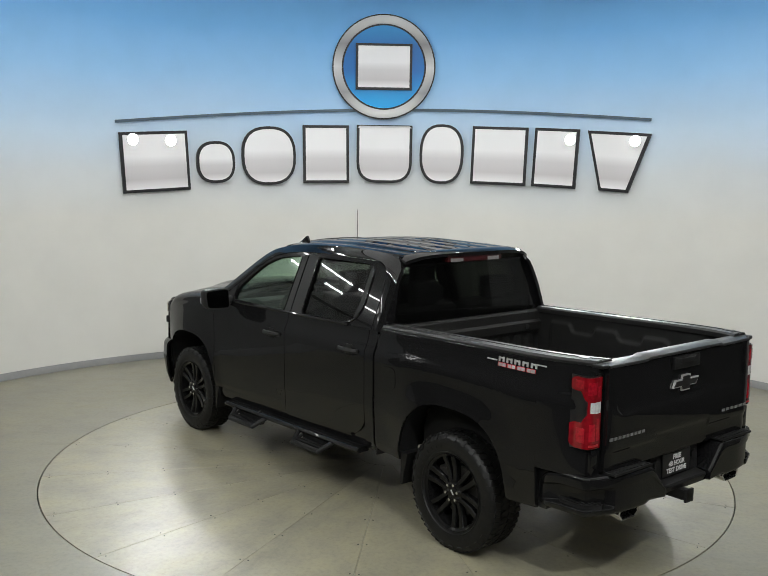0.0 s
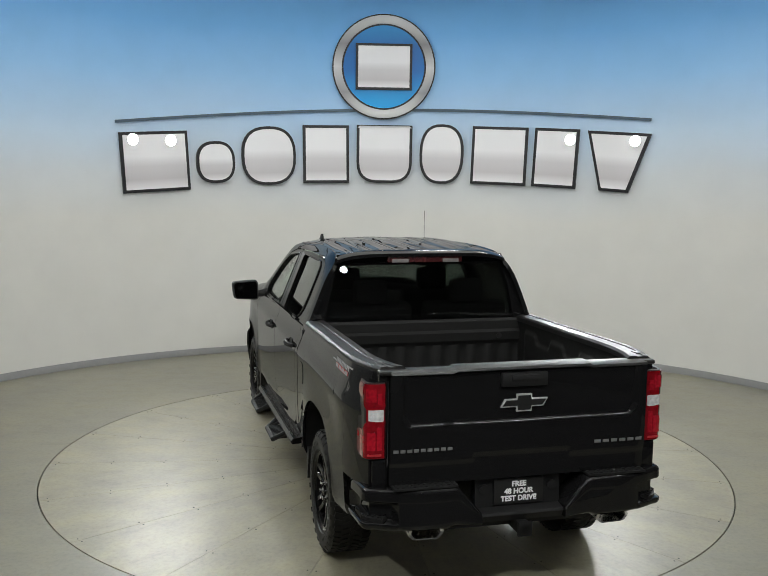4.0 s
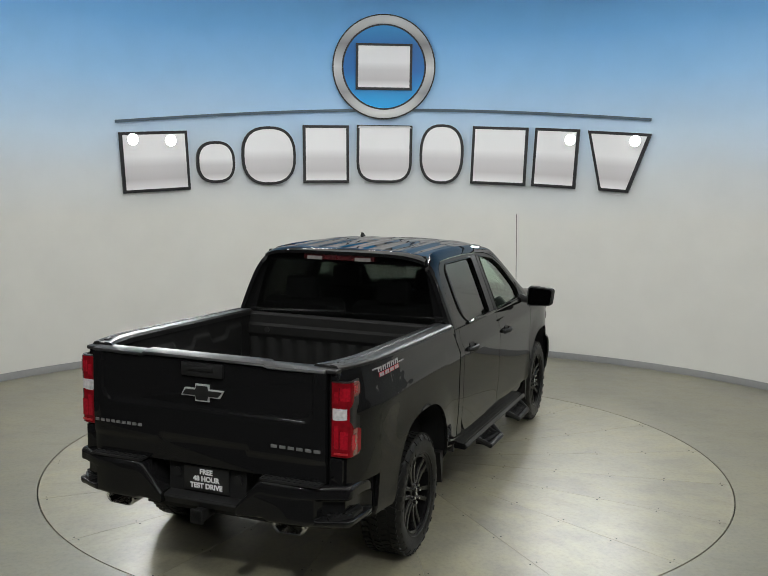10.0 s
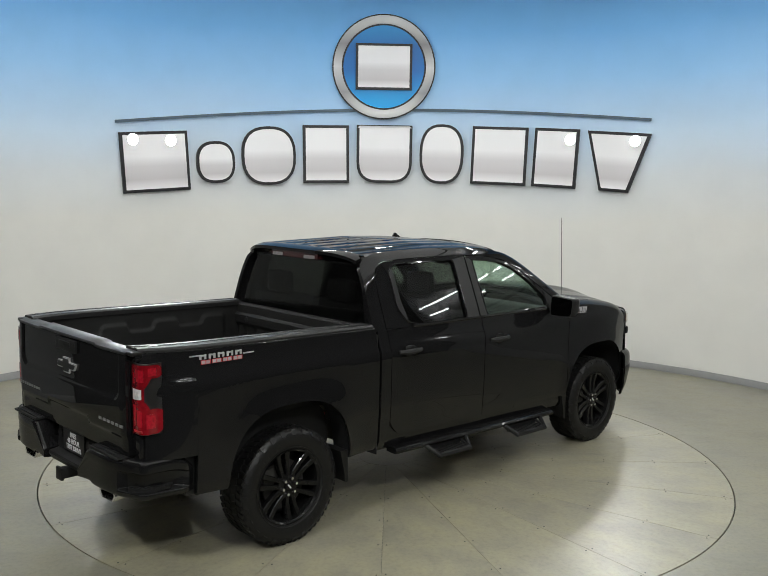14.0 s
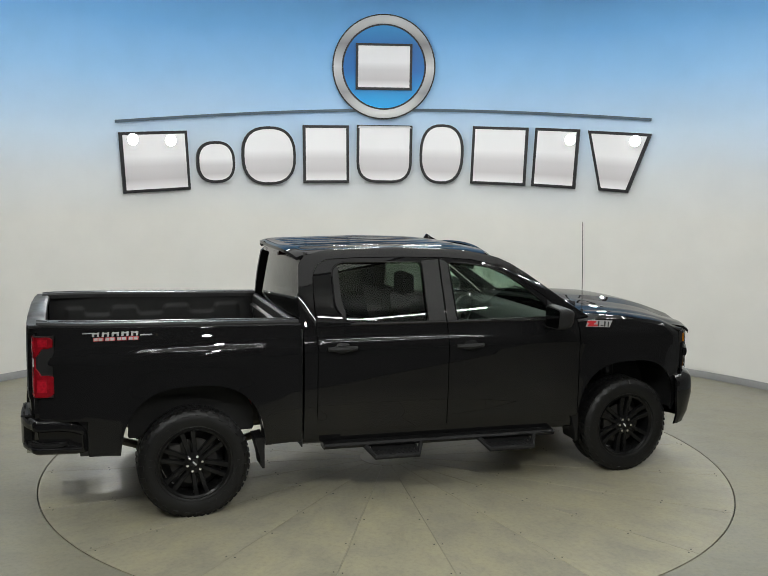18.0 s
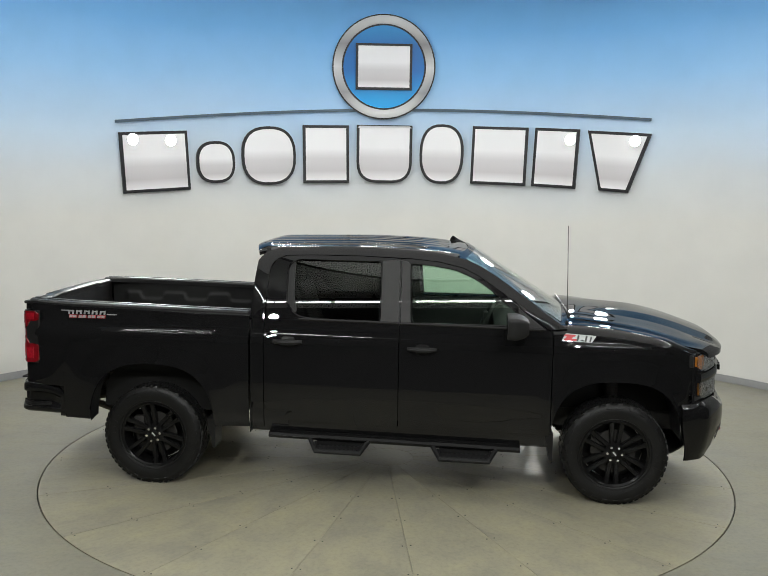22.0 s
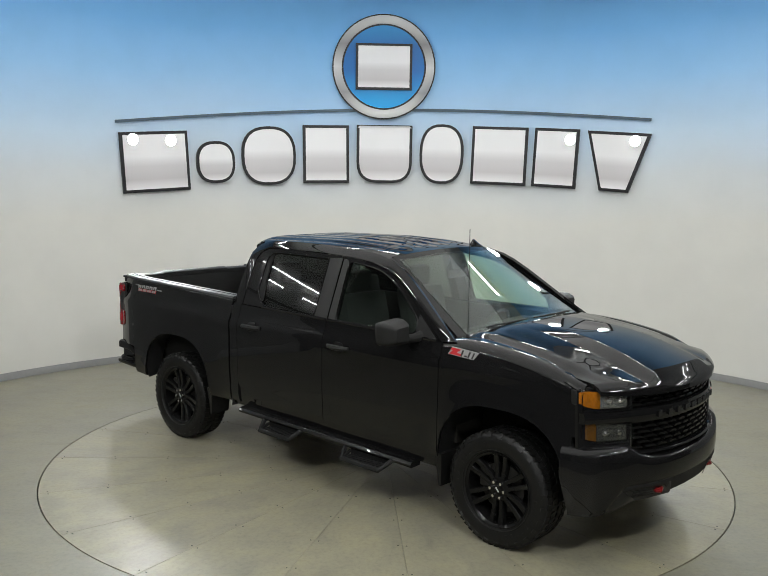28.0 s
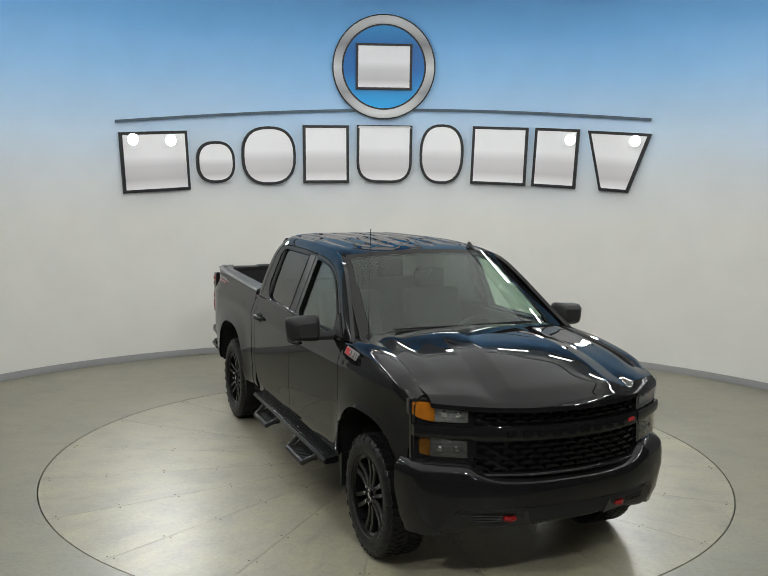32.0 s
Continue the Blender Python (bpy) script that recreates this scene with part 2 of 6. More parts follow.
M_LOGOBLUE = graded("logo_blue", [(0.0, (0.0, 0.40, 0.86)), (0.45, (0.0, 0.16, 0.52)), (0.75, (0.0, 0.14, 0.46)), (1.0, (0.02, 0.30, 0.66))])
M_LOGOGREY = surface("logo_slate", (0.07, 0.11, 0.15), 0.5, vary=0.06)
M_TUBE = glow("lamp_tube", (0.985, 1.0, 0.985), 165.0)
M_FRONTTUBE = glow("front_lamp_tube", (0.985, 1.0, 0.985), 50.0)
M_SIGNLENS = glow("sign_lamp_lens", (0.98, 1.0, 0.99), 170.0)
# Glow of the added ceiling fill; no such source is seen.
M_FILL = glow("ceiling_fill_glow", (0.80, 0.80, 0.785), 0.90)
M_WALLTUBE = glow("wall_lamp_tube", (0.985, 1.0, 0.985), 22.0)
M_SPOT = glow("spot_lens", (0.98, 1.0, 0.99), 320.0)


# ---- mesh tools ----
def link(name, bm, material, parent=None, label="", smooth=True, angle=35):
    me = bpy.data.meshes.new(name)
    bmesh.ops.recalc_face_normals(bm, faces=bm.faces)
    bm.to_mesh(me)
    bm.free()
    if smooth:
        me.polygons.foreach_set("use_smooth", [True] * len(me.polygons))
        me.set_sharp_from_angle(angle=radians(angle))
    me.materials.append(material)
    ob = new(name, me)
    if parent is not None:
        ob.parent = parent
    if label:
        tagged(ob, label)
    return ob


def part(name, bm, material, parent, label="", smooth=True, angle=35):
    return link(name, bm, material, parent, label, smooth, angle)


def box(bm, c, s, bevel=0.0, m=None, seg=2):
    r = bmesh.ops.create_cube(bm, size=1.0)
    vs = r["verts"]
    bmesh.ops.scale(bm, vec=s, verts=vs)
    if bevel:
        es = list({e for v in vs for e in v.link_edges})
        out = bmesh.ops.bevel(bm, geom=es, offset=bevel, segments=seg, affect="EDGES", profile=0.6)
        vs = list({v for f in out["faces"] for v in f.verts} | {v for v in vs if v.is_valid})
    bmesh.ops.translate(bm, vec=c, verts=vs)
    if m is not None:
        bmesh.ops.transform(bm, matrix=m, verts=vs)
    return vs


def boxm(c, s, bevel=0.0, m=None, seg=2):
    bm = bmesh.new()
    box(bm, c, s, bevel, m, seg)
    return bm


def loft(bm, rings, closed=True, caps=True):
    """Join rings of equal length into one skin."""
    vs = [[bm.verts.new(p) for p in ring] for ring in rings]
    n = len(vs[0])
    for a, b in zip(vs, vs[1:]):
        for i in range(n if closed else n - 1):
            bm.faces.new((a[i], a[(i + 1) % n], b[(i + 1) % n], b[i]))
    if caps and closed:
        bm.faces.new(vs[0])
        bm.faces.new(vs[-1])
    return vs


def tube(bm, path, r, n=10):
    """A round bar along a path; r a number or one for each point."""
    rings = []
    pts = [Vector(p) for p in path]
    for i, p in enumerate(pts):
        d = (pts[min(i + 1, len(pts) - 1)] - pts[max(i - 1, 0)]).normalized()
        u = d.orthogonal().normalized() if abs(d.z) > 0.95 else d.cross(Vector((0, 0, 1))).normalized()
        w = d.cross(u)
        rad = r[i] if isinstance(r, (list, tuple)) else r
        rings.append([p + (u * math.cos(a) + w * math.sin(a)) * rad for a in (2 * math.pi * k / n for k in range(n))])
    loft(bm, rings)


def sheet(bm, pts, thick, along=None):
    """A skin over a grid of points, given thickness towards along (a vector or a function of the point)."""
    rows, cols = len(pts), len(pts[0])
    f = along if callable(along) else (lambda p: Vector(along))
    top = [[bm.verts.new(p) for p in row] for row in pts]
    low = [[bm.verts.new(Vector(p) + f(p) * thick) for p in row] for row in pts]
    for i in range(rows - 1):
        for j in range(cols - 1):
            bm.faces.new((top[i][j], top[i][j + 1], top[i + 1][j + 1], top[i + 1][j]))
            bm.faces.new((low[i][j], low[i + 1][j], low[i + 1][j + 1], low[i][j + 1]))
    edge = [(0, j) for j in range(cols)] + [(i, cols - 1) for i in range(1, rows)] + [(rows - 1, j) for j in range(cols - 2, -1, -1)] + [(i, 0) for i in range(rows - 2, 0, -1)]
    for (a, b), (c, d) in zip(edge, edge[1:] + edge[:1]):
        bm.faces.new((top[a][b], low[a][b], low[c][d], top[c][d]))


def plate(bm, poly, at, thick):
    """A flat or curved plate: a polygon of 2D points, placed by at(a, b, depth), with a thickness."""
    a = [bm.verts.new(at(x, y, 0)) for x, y in poly]
    b = [bm.verts.new(at(x, y, thick)) for x, y in poly]
    n = len(poly)
    bm.faces.new(a)
    bm.faces.new(b[::-1])
    for i in range(n):
        bm.faces.new((a[i], b[i], b[(i + 1) % n], a[(i + 1) % n]))


def rounded(poly, r, seg=4):
    """A polygon with its corners rounded; r a number or one for each corner."""
    out = []
    n = len(poly)
    for i in range(n):
        p = Vector(poly[i])
        a, b = (Vector(poly[i - 1]) - p), (Vector(poly[(i + 1) % n]) - p)
        q = r[i] if isinstance(r, (list, tuple)) else r
        if q <= 0:
            out.append(tuple(p))
            continue
        q = min(q, a.length * 0.45, b.length * 0.45)
        s, e = p + a.normalized() * q, p + b.normalized() * q
        for k in range(seg + 1):
            t = k / seg
            out.append(tuple(s * (1 - t) ** 2 + p * 2 * t * (1 - t) + e * t * t))
    return out


def resample(poly, n, closed=True):
    pts = [Vector(p) for p in poly]
    if closed:
        pts = pts + [pts[0]]
    ls = [0.0]
    for a, b in zip(pts, pts[1:]):
        ls.append(ls[-1] + (b - a).length)
    out = []
    m = n if closed else n - 1
    for k in range(n):
        s = ls[-1] * k / m
        j = max(i for i in range(len(ls)) if ls[i] <= s + 1e-9)
        j = min(j, len(pts) - 2)
        t = (s - ls[j]) / max(1e-9, ls[j + 1] - ls[j])
        out.append(pts[j].lerp(pts[j + 1], min(1, t)))
    return out


def lerp(a, b, t):
    return a + (b - a) * t


def curve_at(table, x):
    xs = [p[0] for p in table]
    return float(np.interp(x, xs, [p[1] for p in table]))


def soft_at(table, x):
    """A smooth curve through a table of points (cubic Hermite)."""
    xs = [p[0] for p in table]
    ys = [p[1] for p in table]
    if x <= xs[0]:
        return ys[0]
    if x >= xs[-1]:
        return ys[-1]
    i = max(k for k in range(len(xs) - 1) if xs[k] <= x)
    h = xs[i + 1] - xs[i]
    def slope(k):
        if k == 0 or k == len(xs) - 1:
            return (ys[min(k + 1, len(xs) - 1)] - ys[max(k - 1, 0)]) / (xs[min(k + 1, len(xs) - 1)] - xs[max(k - 1, 0)])
        a, b = (ys[k] - ys[k - 1]) / (xs[k] - xs[k - 1]), (ys[k + 1] - ys[k]) / (xs[k + 1] - xs[k])
        return 0.0 if a * b <= 0 else 2 * a * b / (a + b)
    t = (x - xs[i]) / h
    return (2 * t ** 3 - 3 * t * t + 1) * ys[i] + (t ** 3 - 2 * t * t + t) * h * slope(i) + (3 * t * t - 2 * t ** 3) * ys[i + 1] + (t ** 3 - t * t) * h * slope(i + 1)


# ---- the room ----
WALL_C, WALL_R, CEILING = Vector((0.054, -0.70)), 5.84, 5.45
BACK_Y = -9.6
TT_R = 2.987
LAMP_C = Vector((0.054, -1.02))
FILL_R = 4.55
OVERLAY_END, SIDE_END = 33.0, 0.0


def wall_point(a, r, z):
    return Vector((WALL_C.x + r * math.cos(a), WALL_C.y + r * math.sin(a), z))


def build_room():
    def curved(b0, b1, r0, r1, z0, z1, n):
        bm = bmesh.new()
        rings = []
        for i in range(n + 1):
            a = radians(lerp(b0, b1, i / n))
            rings.append([wall_point(a, r0, z0), wall_point(a, r0, z1), wall_point(a, r1, z1), wall_point(a, r1, z0)])
        loft(bm, rings)
        return bm
    a0, a1, n = radians(SIDE_END), radians(180 - SIDE_END), 130
    for name, b0, b1 in (("wall_curved_east", SIDE_END, OVERLAY_END - 0.03), ("wall_curved_west", 180 - OVERLAY_END + 0.03, 180 - SIDE_END)):
        tagged(link(name, curved(b0, b1, WALL_R, WALL_R + 0.15, -0.05, CEILING, 40), M_SIDEWALL), "curved studio wall beside the turntable, its colour darkened for weaker light", "wall", kind="structure")
    for name, b0, b1 in (("trim_east", SIDE_END, OVERLAY_END), ("trim_west", 180 - OVERLAY_END, 180 - SIDE_END)):
        tagged(link(name, curved(b0, b1, WALL_R - 0.014, WALL_R - 0.002, 3.085, 3.13, 40), M_FLATBLACK), "thin black rail along the side of the curved wall", "trim", kind="structure")
    w = link("wall_curved", curved(OVERLAY_END, 180 - OVERLAY_END, WALL_R, WALL_R + 0.15, -0.05, CEILING, 90), M_WALL)
    tagged(w, "curved off-white studio wall, its upper blue standing in for an overlaid gradient", "wall", kind="structure")
    bm = bmesh.new()
    rings = []
    for i in range(n + 1):
        a = lerp(a0, a1, i / n)
        rings.append([wall_point(a, WALL_R - 0.003, 0.0), wall_point(a, WALL_R - 0.012, 0.001), wall_point(a, WALL_R - 0.012, 0.086), wall_point(a, WALL_R - 0.008, 0.092), wall_point(a, WALL_R - 0.003, 0.092)])
    loft(bm, rings)
    tagged(link("baseboard", bm, M_BASE), "grey vinyl baseboard along the curved wall", "baseboard", kind="structure")
    for name, a, sx in (("wall_east", a0, 1), ("wall_west", a1, -1)):
        p = wall_point(a, WALL_R, 0)
        bm = boxm((p.x + sx * 0.085, (p.y + BACK_Y) / 2 - 0.002, CEILING / 2), (0.15, p.y - BACK_Y, CEILING))
        tagged(link(name, bm, M_BACK, smooth=False), "plain black studio side wall", "wall", kind="structure")
    bm = boxm((0, BACK_Y - 0.08, CEILING / 2), (13, 0.15, CEILING))
    tagged(link("wall_south", bm, M_BACK, smooth=False), "plain black studio wall facing the turntable", "wall", kind="structure")
    bm = boxm((0, 0.15, CEILING + 0.08), (14, 13.7, 0.15))
    tagged(link("ceiling", bm, M_CEIL, smooth=False), "plain white studio ceiling over the turntable", "ceiling", kind="structure")
    bm = boxm((0, -8.4, CEILING + 0.08), (14, 3.39, 0.15))
    tagged(link("ceiling_front", bm, M_BACK, smooth=False), "plain black studio ceiling before the turntable", "ceiling", kind="structure")
    # Unseen sheet, added so the truck's sides mirror a dark floor.
    bm = boxm((0, -6.9, 0.002), (12.6, 5.4, 0.008), 0.003)
    tagged(link("dark_floor_sheet", bm, M_BACK, smooth=False), "black floor sheet added out of view to darken the truck's reflections", "floor", kind="structure")
    # floor with a round hole for the turntable
    bm = bmesh.new()
    n = 144
    def outer(a):
        c, s = math.cos(a), math.sin(a)
        k = 14.0 / max(abs(c), abs(s))
        return (c * k, s * k, 0)
    rad = TT_R + 0.011
    rings = [[(rad * math.cos(2 * math.pi * i / n), rad * math.sin(2 * math.pi * i / n), -0.08) for i in range(n)],
             [(rad * math.cos(2 * math.pi * i / n), rad * math.sin(2 * math.pi * i / n), 0) for i in range(n)],
             [(4.5 * math.cos(2 * math.pi * i / n), 4.5 * math.sin(2 * math.pi * i / n), 0) for i in range(n)],
             [outer(2 * math.pi * i / n) for i in range(n)]]
    loft(bm, rings, caps=False)
    tagged(link("floor", bm, M_FLOOR, smooth=False), "sealed grey-beige concrete studio floor with a soft sheen", "floor", kind="structure")
    bm = bmesh.new()
    bmesh.ops.create_circle(bm, cap_ends=True, radius=TT_R + 0.2, segments=96, matrix=Matrix.Translation((0, 0, -0.07)))
    tagged(link("turntable_pit", bm, M_STEEL, smooth=False), "dark steel pit below the turntable", "pit", kind="structure")


def build_turntable():
    """Twenty wedge plates with screwed joints, turning with the truck."""
    base = new("turntable")
    tagged(base, "round concrete-grey turntable of twenty wedge plates flush with the floor", "turntable")
    gap = 0.0012
    def wedge():
        bm = bmesh.new()
        half = radians(9)
        pts = []
        for i in range(9):
            a = lerp(-half, half, i / 8)
            shrink = gap / TT_R
            a *= (half - shrink) / half
            pts.append((TT_R * math.cos(a), TT_R * math.sin(a)))
        r0 = 0.25
        s = half - gap / r0
        pts += [(r0 * math.cos(s), r0 * math.sin(s)), (r0 * math.cos(s), -r0 * math.sin(s))]
        plate(bm, pts, lambda x, y, d: (x, y, -d), 0.03)
        es = [e for e in bm.edges if all(abs(v.co.z) < 1e-6 for v in e.verts)]
        bmesh.ops.bevel(bm, geom=es, offset=0.0007, segments=1, affect="EDGES")
        return bm
    first = part("deck_plate", wedge(), M_PLATE, base, smooth=False)
    plates = [first]
    for k in range(1, 20):
        ob = first.copy()
        scene.collection.objects.link(ob)
        plates.append(ob)
    for k, ob in enumerate(plates):
        ob.matrix_basis = pose(0, 0, 0, 0, 0, 18.4 + 18 * k)
    bm = bmesh.new()
    bmesh.ops.create_cone(bm, cap_ends=True, radius1=0.245, radius2=0.245, depth=0.03, segments=40, matrix=Matrix.Translation((0, 0, -0.015)))
    part("hub_plate", bm, M_PLATE, base, smooth=False)
    def screw():
        bm = bmesh.new()
        bmesh.ops.create_cone(bm, cap_ends=True, radius1=0.0062, radius2=0.005, depth=0.0024, segments=8, matrix=Matrix.Translation((0, 0, 0.0012)))
        return bm
    s0 = part("screw", screw(), M_STEEL, base, smooth=False)
    made = 0
    for k in range(20):
        a = radians(9.4 + 18 * k)
        for r in (1.07, 1.53, 1.99, 2.45, 2.92):
            for side in (-1, 1):
                ob = s0 if made == 0 else s0.copy()
                if made:
                    scene.collection.objects.link(ob)
                made += 1
                rr = r + random.uniform(-0.01, 0.01)
                ob.location = (rr * math.cos(a) - side * 0.03 * math.sin(a), rr * math.sin(a) + side * 0.03 * math.cos(a), 0)
    return base


def build_lamps():
    """Tubes in a ring under the ceiling, and a few round spot lamps."""
    z = CEILING - 0.17
    # most of them follow the curved wall; a straight row with slanted ends closes the open side
    seats = []
    for k in range(27):
        a = 2 * math.pi * k / 27
        x, y = LAMP_C.x + 5.40 * math.cos(a), LAMP_C.y + 5.40 * math.sin(a)
        if y > -3.6:
            seats.append((x, y, math.degrees(a) + 90, 0))
    for k in range(6):
        seats.append((-2.55 + 1.27 * k, -6.17, 0.0, 1))
    for e in (-1, 1):
        for k in range(2):
            seats.append((0.62 + e * (4.0 + 1.06 * k), -5.86 + 0.66 * k, 32.0 * e, 1))
    made = {}
    for x, y, turn, row in seats:
        m = Matrix.Translation((x, y, z)) @ pose(0, 0, 0, 0, 0, turn)
        if row in made:
            copy_thing(made[row], m)
            continue
        half = (0.36, 0.60)[row]
        th = new("tube_lamp")
        tagged(th, ("short white tube lamp under the ceiling", "long white tube lamp under the ceiling")[row], "lamp", ("tube lamps round the wall", "front row of tube lamps")[row])
        part("housing", boxm((0, 0, 0.055), (2 * half + 0.04, 0.10, 0.05), 0.01), M_TRIM, th)
        bm = bmesh.new()
        tube(bm, [(-half, 0, 0.0), (half, 0, 0.0)], 0.016, 10)
        part("tube", bm, (M_TUBE, M_FRONTTUBE)[row], th, "glowing white tube")
        for ex in (-1, 1):
            part("end_cap", boxm((ex * (half + 0.01), 0, 0.01), (0.02, 0.07, 0.09), 0.006), M_TRIM, th)
        if row == 0:
            # Unseen blocker, added to keep tube light off the top of the wall.
            part("outer_shade", boxm((0, -0.06, -0.06), (2 * half + 0.05, 0.012, 0.30), 0.003), M_TRIM, th, "dark shade added to keep light off the wall")
        part("stem", boxm((0, 0, 0.125), (0.05, 0.05, 0.10), 0.005), M_TRIM, th)
        th.matrix_basis = m
        made[row] = th
    firsts = None
    for x, y, zz, power, size in ((-2.95, -6.6, 5.05, 0.9, 0.07), (1.75, -6.8, 5.05, 0.9, 0.07), (2.62, -9.12, 3.16, 0.2, 0.07)):
        m = look((x, y, zz), (x * 0.1, y * 0.1, 0.9))
        if firsts is None:
            firsts = new("spot_lamp")
            tagged(firsts, "black round spot lamp aimed at the turntable", "lamp", "spot lamps")
            bm = bmesh.new()
            tube(bm, [(0, 0, 0.16), (0, 0, 0.14), (0, 0, 0.02), (0, 0, 0.0)], [0.03, 0.06, 0.085, 0.085], 20)
            rim = lambda r, z: [(r * math.cos(2 * math.pi * k / 24), r * math.sin(2 * math.pi * k / 24), z) for k in range(24)]
            loft(bm, [rim(0.086, 0.02), rim(0.088, -0.13), rim(0.082, -0.13), rim(0.080, 0.0)], caps=False)
            part("housing", bm, M_TRIM, firsts)
            bm = bmesh.new()
            bmesh.ops.create_circle(bm, cap_ends=True, radius=0.075, segments=24, matrix=Matrix.Translation((0, 0, -0.003)))
            part("lens", bm, M_SPOT, firsts, "bright white lens", smooth=False)
            bm = bmesh.new()
            tube(bm, [(0, 0, 0.155), (0, 0.0, 0.20), (0, 0.10, 0.50)], 0.012, 8)
            part("arm", bm, M_TRIM, firsts)
            firsts.matrix_basis = m
        else:
            copy_thing(firsts, m)
        data = bpy.data.lights.new("spot_light", "SPOT")
        data.energy, data.spot_size, data.spot_blend, data.shadow_soft_size = SPOT_WATTS * 10 * power, radians(75), 0.9, size
        data.color = (0.98, 1.0, 0.97)
        ob = new("spot_light", data)
        ob.matrix_basis = m @ Matrix.Translation((0, 0, -0.15))
    # small round lamps let into the top of the logo blocks
    lamp = None
    for x, y, zz, power in ((2.47, 4.55, 3.08, 0.28), (3.25, 4.12, 3.06, 0.28), (-2.97, 4.225, 2.98, 0.21), (-3.40, 3.94, 2.98, 0.21)):
        out = Vector((WALL_C.x - x, WALL_C.y - y, 0)).normalized()
        right = Vector((0, 0, 1)).cross(out)
        m = Matrix(((right.x, 0, out.x, x), (right.y, 0, out.y, y), (0, 1, 0, zz), (0, 0, 0, 1)))
        if lamp is None:
            lamp = new("sign_lamp")
            tagged(lamp, "small round white lamp on the wall logo, aimed at the truck", "lamp", "lamps on the sign")
            ring = lambda r, h: [(r * math.cos(2 * math.pi * k / 24), r * math.sin(2 * math.pi * k / 24), h) for k in range(24)]
            bm = bmesh.new()
            loft(bm, [ring(0.078, -0.02), ring(0.078, 0.016), ring(0.074, 0.020), ring(0.070, 0.020), ring(0.069, 0.008)], caps=False)
            part("bezel", bm, M_LETTER, lamp, "thin white bezel")
            bm = bmesh.new()
            loft(bm, [ring(0.069, 0.004), ring(0.064, 0.013), ring(0.040, 0.018)])
            part("lens", bm, M_SIGNLENS, lamp, "bright white lens")
            lamp.matrix_basis = m
        else:
            copy_thing(lamp, m)
        data = bpy.data.lights.new("sign_light", "SPOT")
        data.energy, data.spot_size, data.spot_blend, data.shadow_soft_size = SPOT_WATTS * 10 * power, radians(80), 0.9, 0.10
        data.color = (0.98, 1.0, 0.98)
        ob = new("sign_light", data)
        ob.matrix_basis = look(Vector((x, y, zz)) + out * 0.09, (0.1 * x, -0.6, 0.5))
    # short and long tubes in two rows over the rail of the side walls
    kinds = {}
    for side in (-1, 1):
        for row, zz, length, b0, step, n in ((0, 3.63, 1.15, 6.5, 12.4, 2), (1, 3.40, 0.30, 3.0, 6.0, 5)):
            for k in range(n):
                b = b0 + step * k
                a = radians(b if side > 0 else 180 - b)
                m = Matrix.Translation(wall_point(a, WALL_R - 0.075, zz)) @ pose(0, 0, 0, 0, 0, math.degrees(a) + 90)
                if row in kinds:
                    copy_thing(kinds[row], m)
                    continue
                th = new("wall_tube_lamp")
                tagged(th, "long white tube lamp on the side wall" if row == 0 else "short white tube lamp on the side wall", "lamp", "long wall tubes" if row == 0 else "short wall tubes")
                bm = bmesh.new()
                tube(bm, [(-length / 2, 0, 0), (length / 2, 0, 0)], 0.015, 10)
                part("tube", bm, M_WALLTUBE, th, "glowing white tube")
                for ex in (-1, 1):
                    part("end_cap", boxm((ex * (length / 2 + 0.008), -0.025, 0), (0.016, 0.09, 0.045), 0.005), M_TRIM, th)
                th.matrix_basis = m
                kinds[row] = th


# ---- wall pieces standing in for an overlaid logo ----
def wall_frame(x, z, out=0.0):
    """The pose of a logo piece on the curved wall at world x and height z: local x to the right, y up, z out of the
    wall.
    """
    a = math.acos(max(-1, min(1, (x - WALL_C.x) / (WALL_R - 0.01))))
    p = wall_point(a, WALL_R - 0.01 - out, z)
    right = Vector((math.sin(a), -math.cos(a), 0))
    up = Vector((0, 0, 1))
    outv = Vector((-math.cos(a), -math.sin(a), 0))
    return Matrix(((right.x, up.x, outv.x, p.x), (right.y, up.y, outv.y, p.y), (right.z, up.z, outv.z, p.z), (0, 0, 0, 1)))


def grow(poly, d):
    c = Vector((sum(p[0] for p in poly) / len(poly), sum(p[1] for p in poly) / len(poly)))
    out = []
    n = len(poly)
    for i in range(n):
        p, a, b = Vector(poly[i]), Vector(poly[i - 1]), Vector(poly[(i + 1) % n])
        e1, e2 = (p - a).normalized(), (b - p).normalized()
        n1, n2 = Vector((e1.y, -e1.x)), Vector((e2.y, -e2.x))
        k = n1 + n2
        k = k / max(0.35, k.dot(n1))
        out.append(tuple(p + k * d))
    return out


def ccw(poly):
    s = sum(a[0] * b[1] - b[0] * a[1] for a, b in zip(poly, poly[1:] + poly[:1]))
    return poly if s > 0 else poly[::-1]


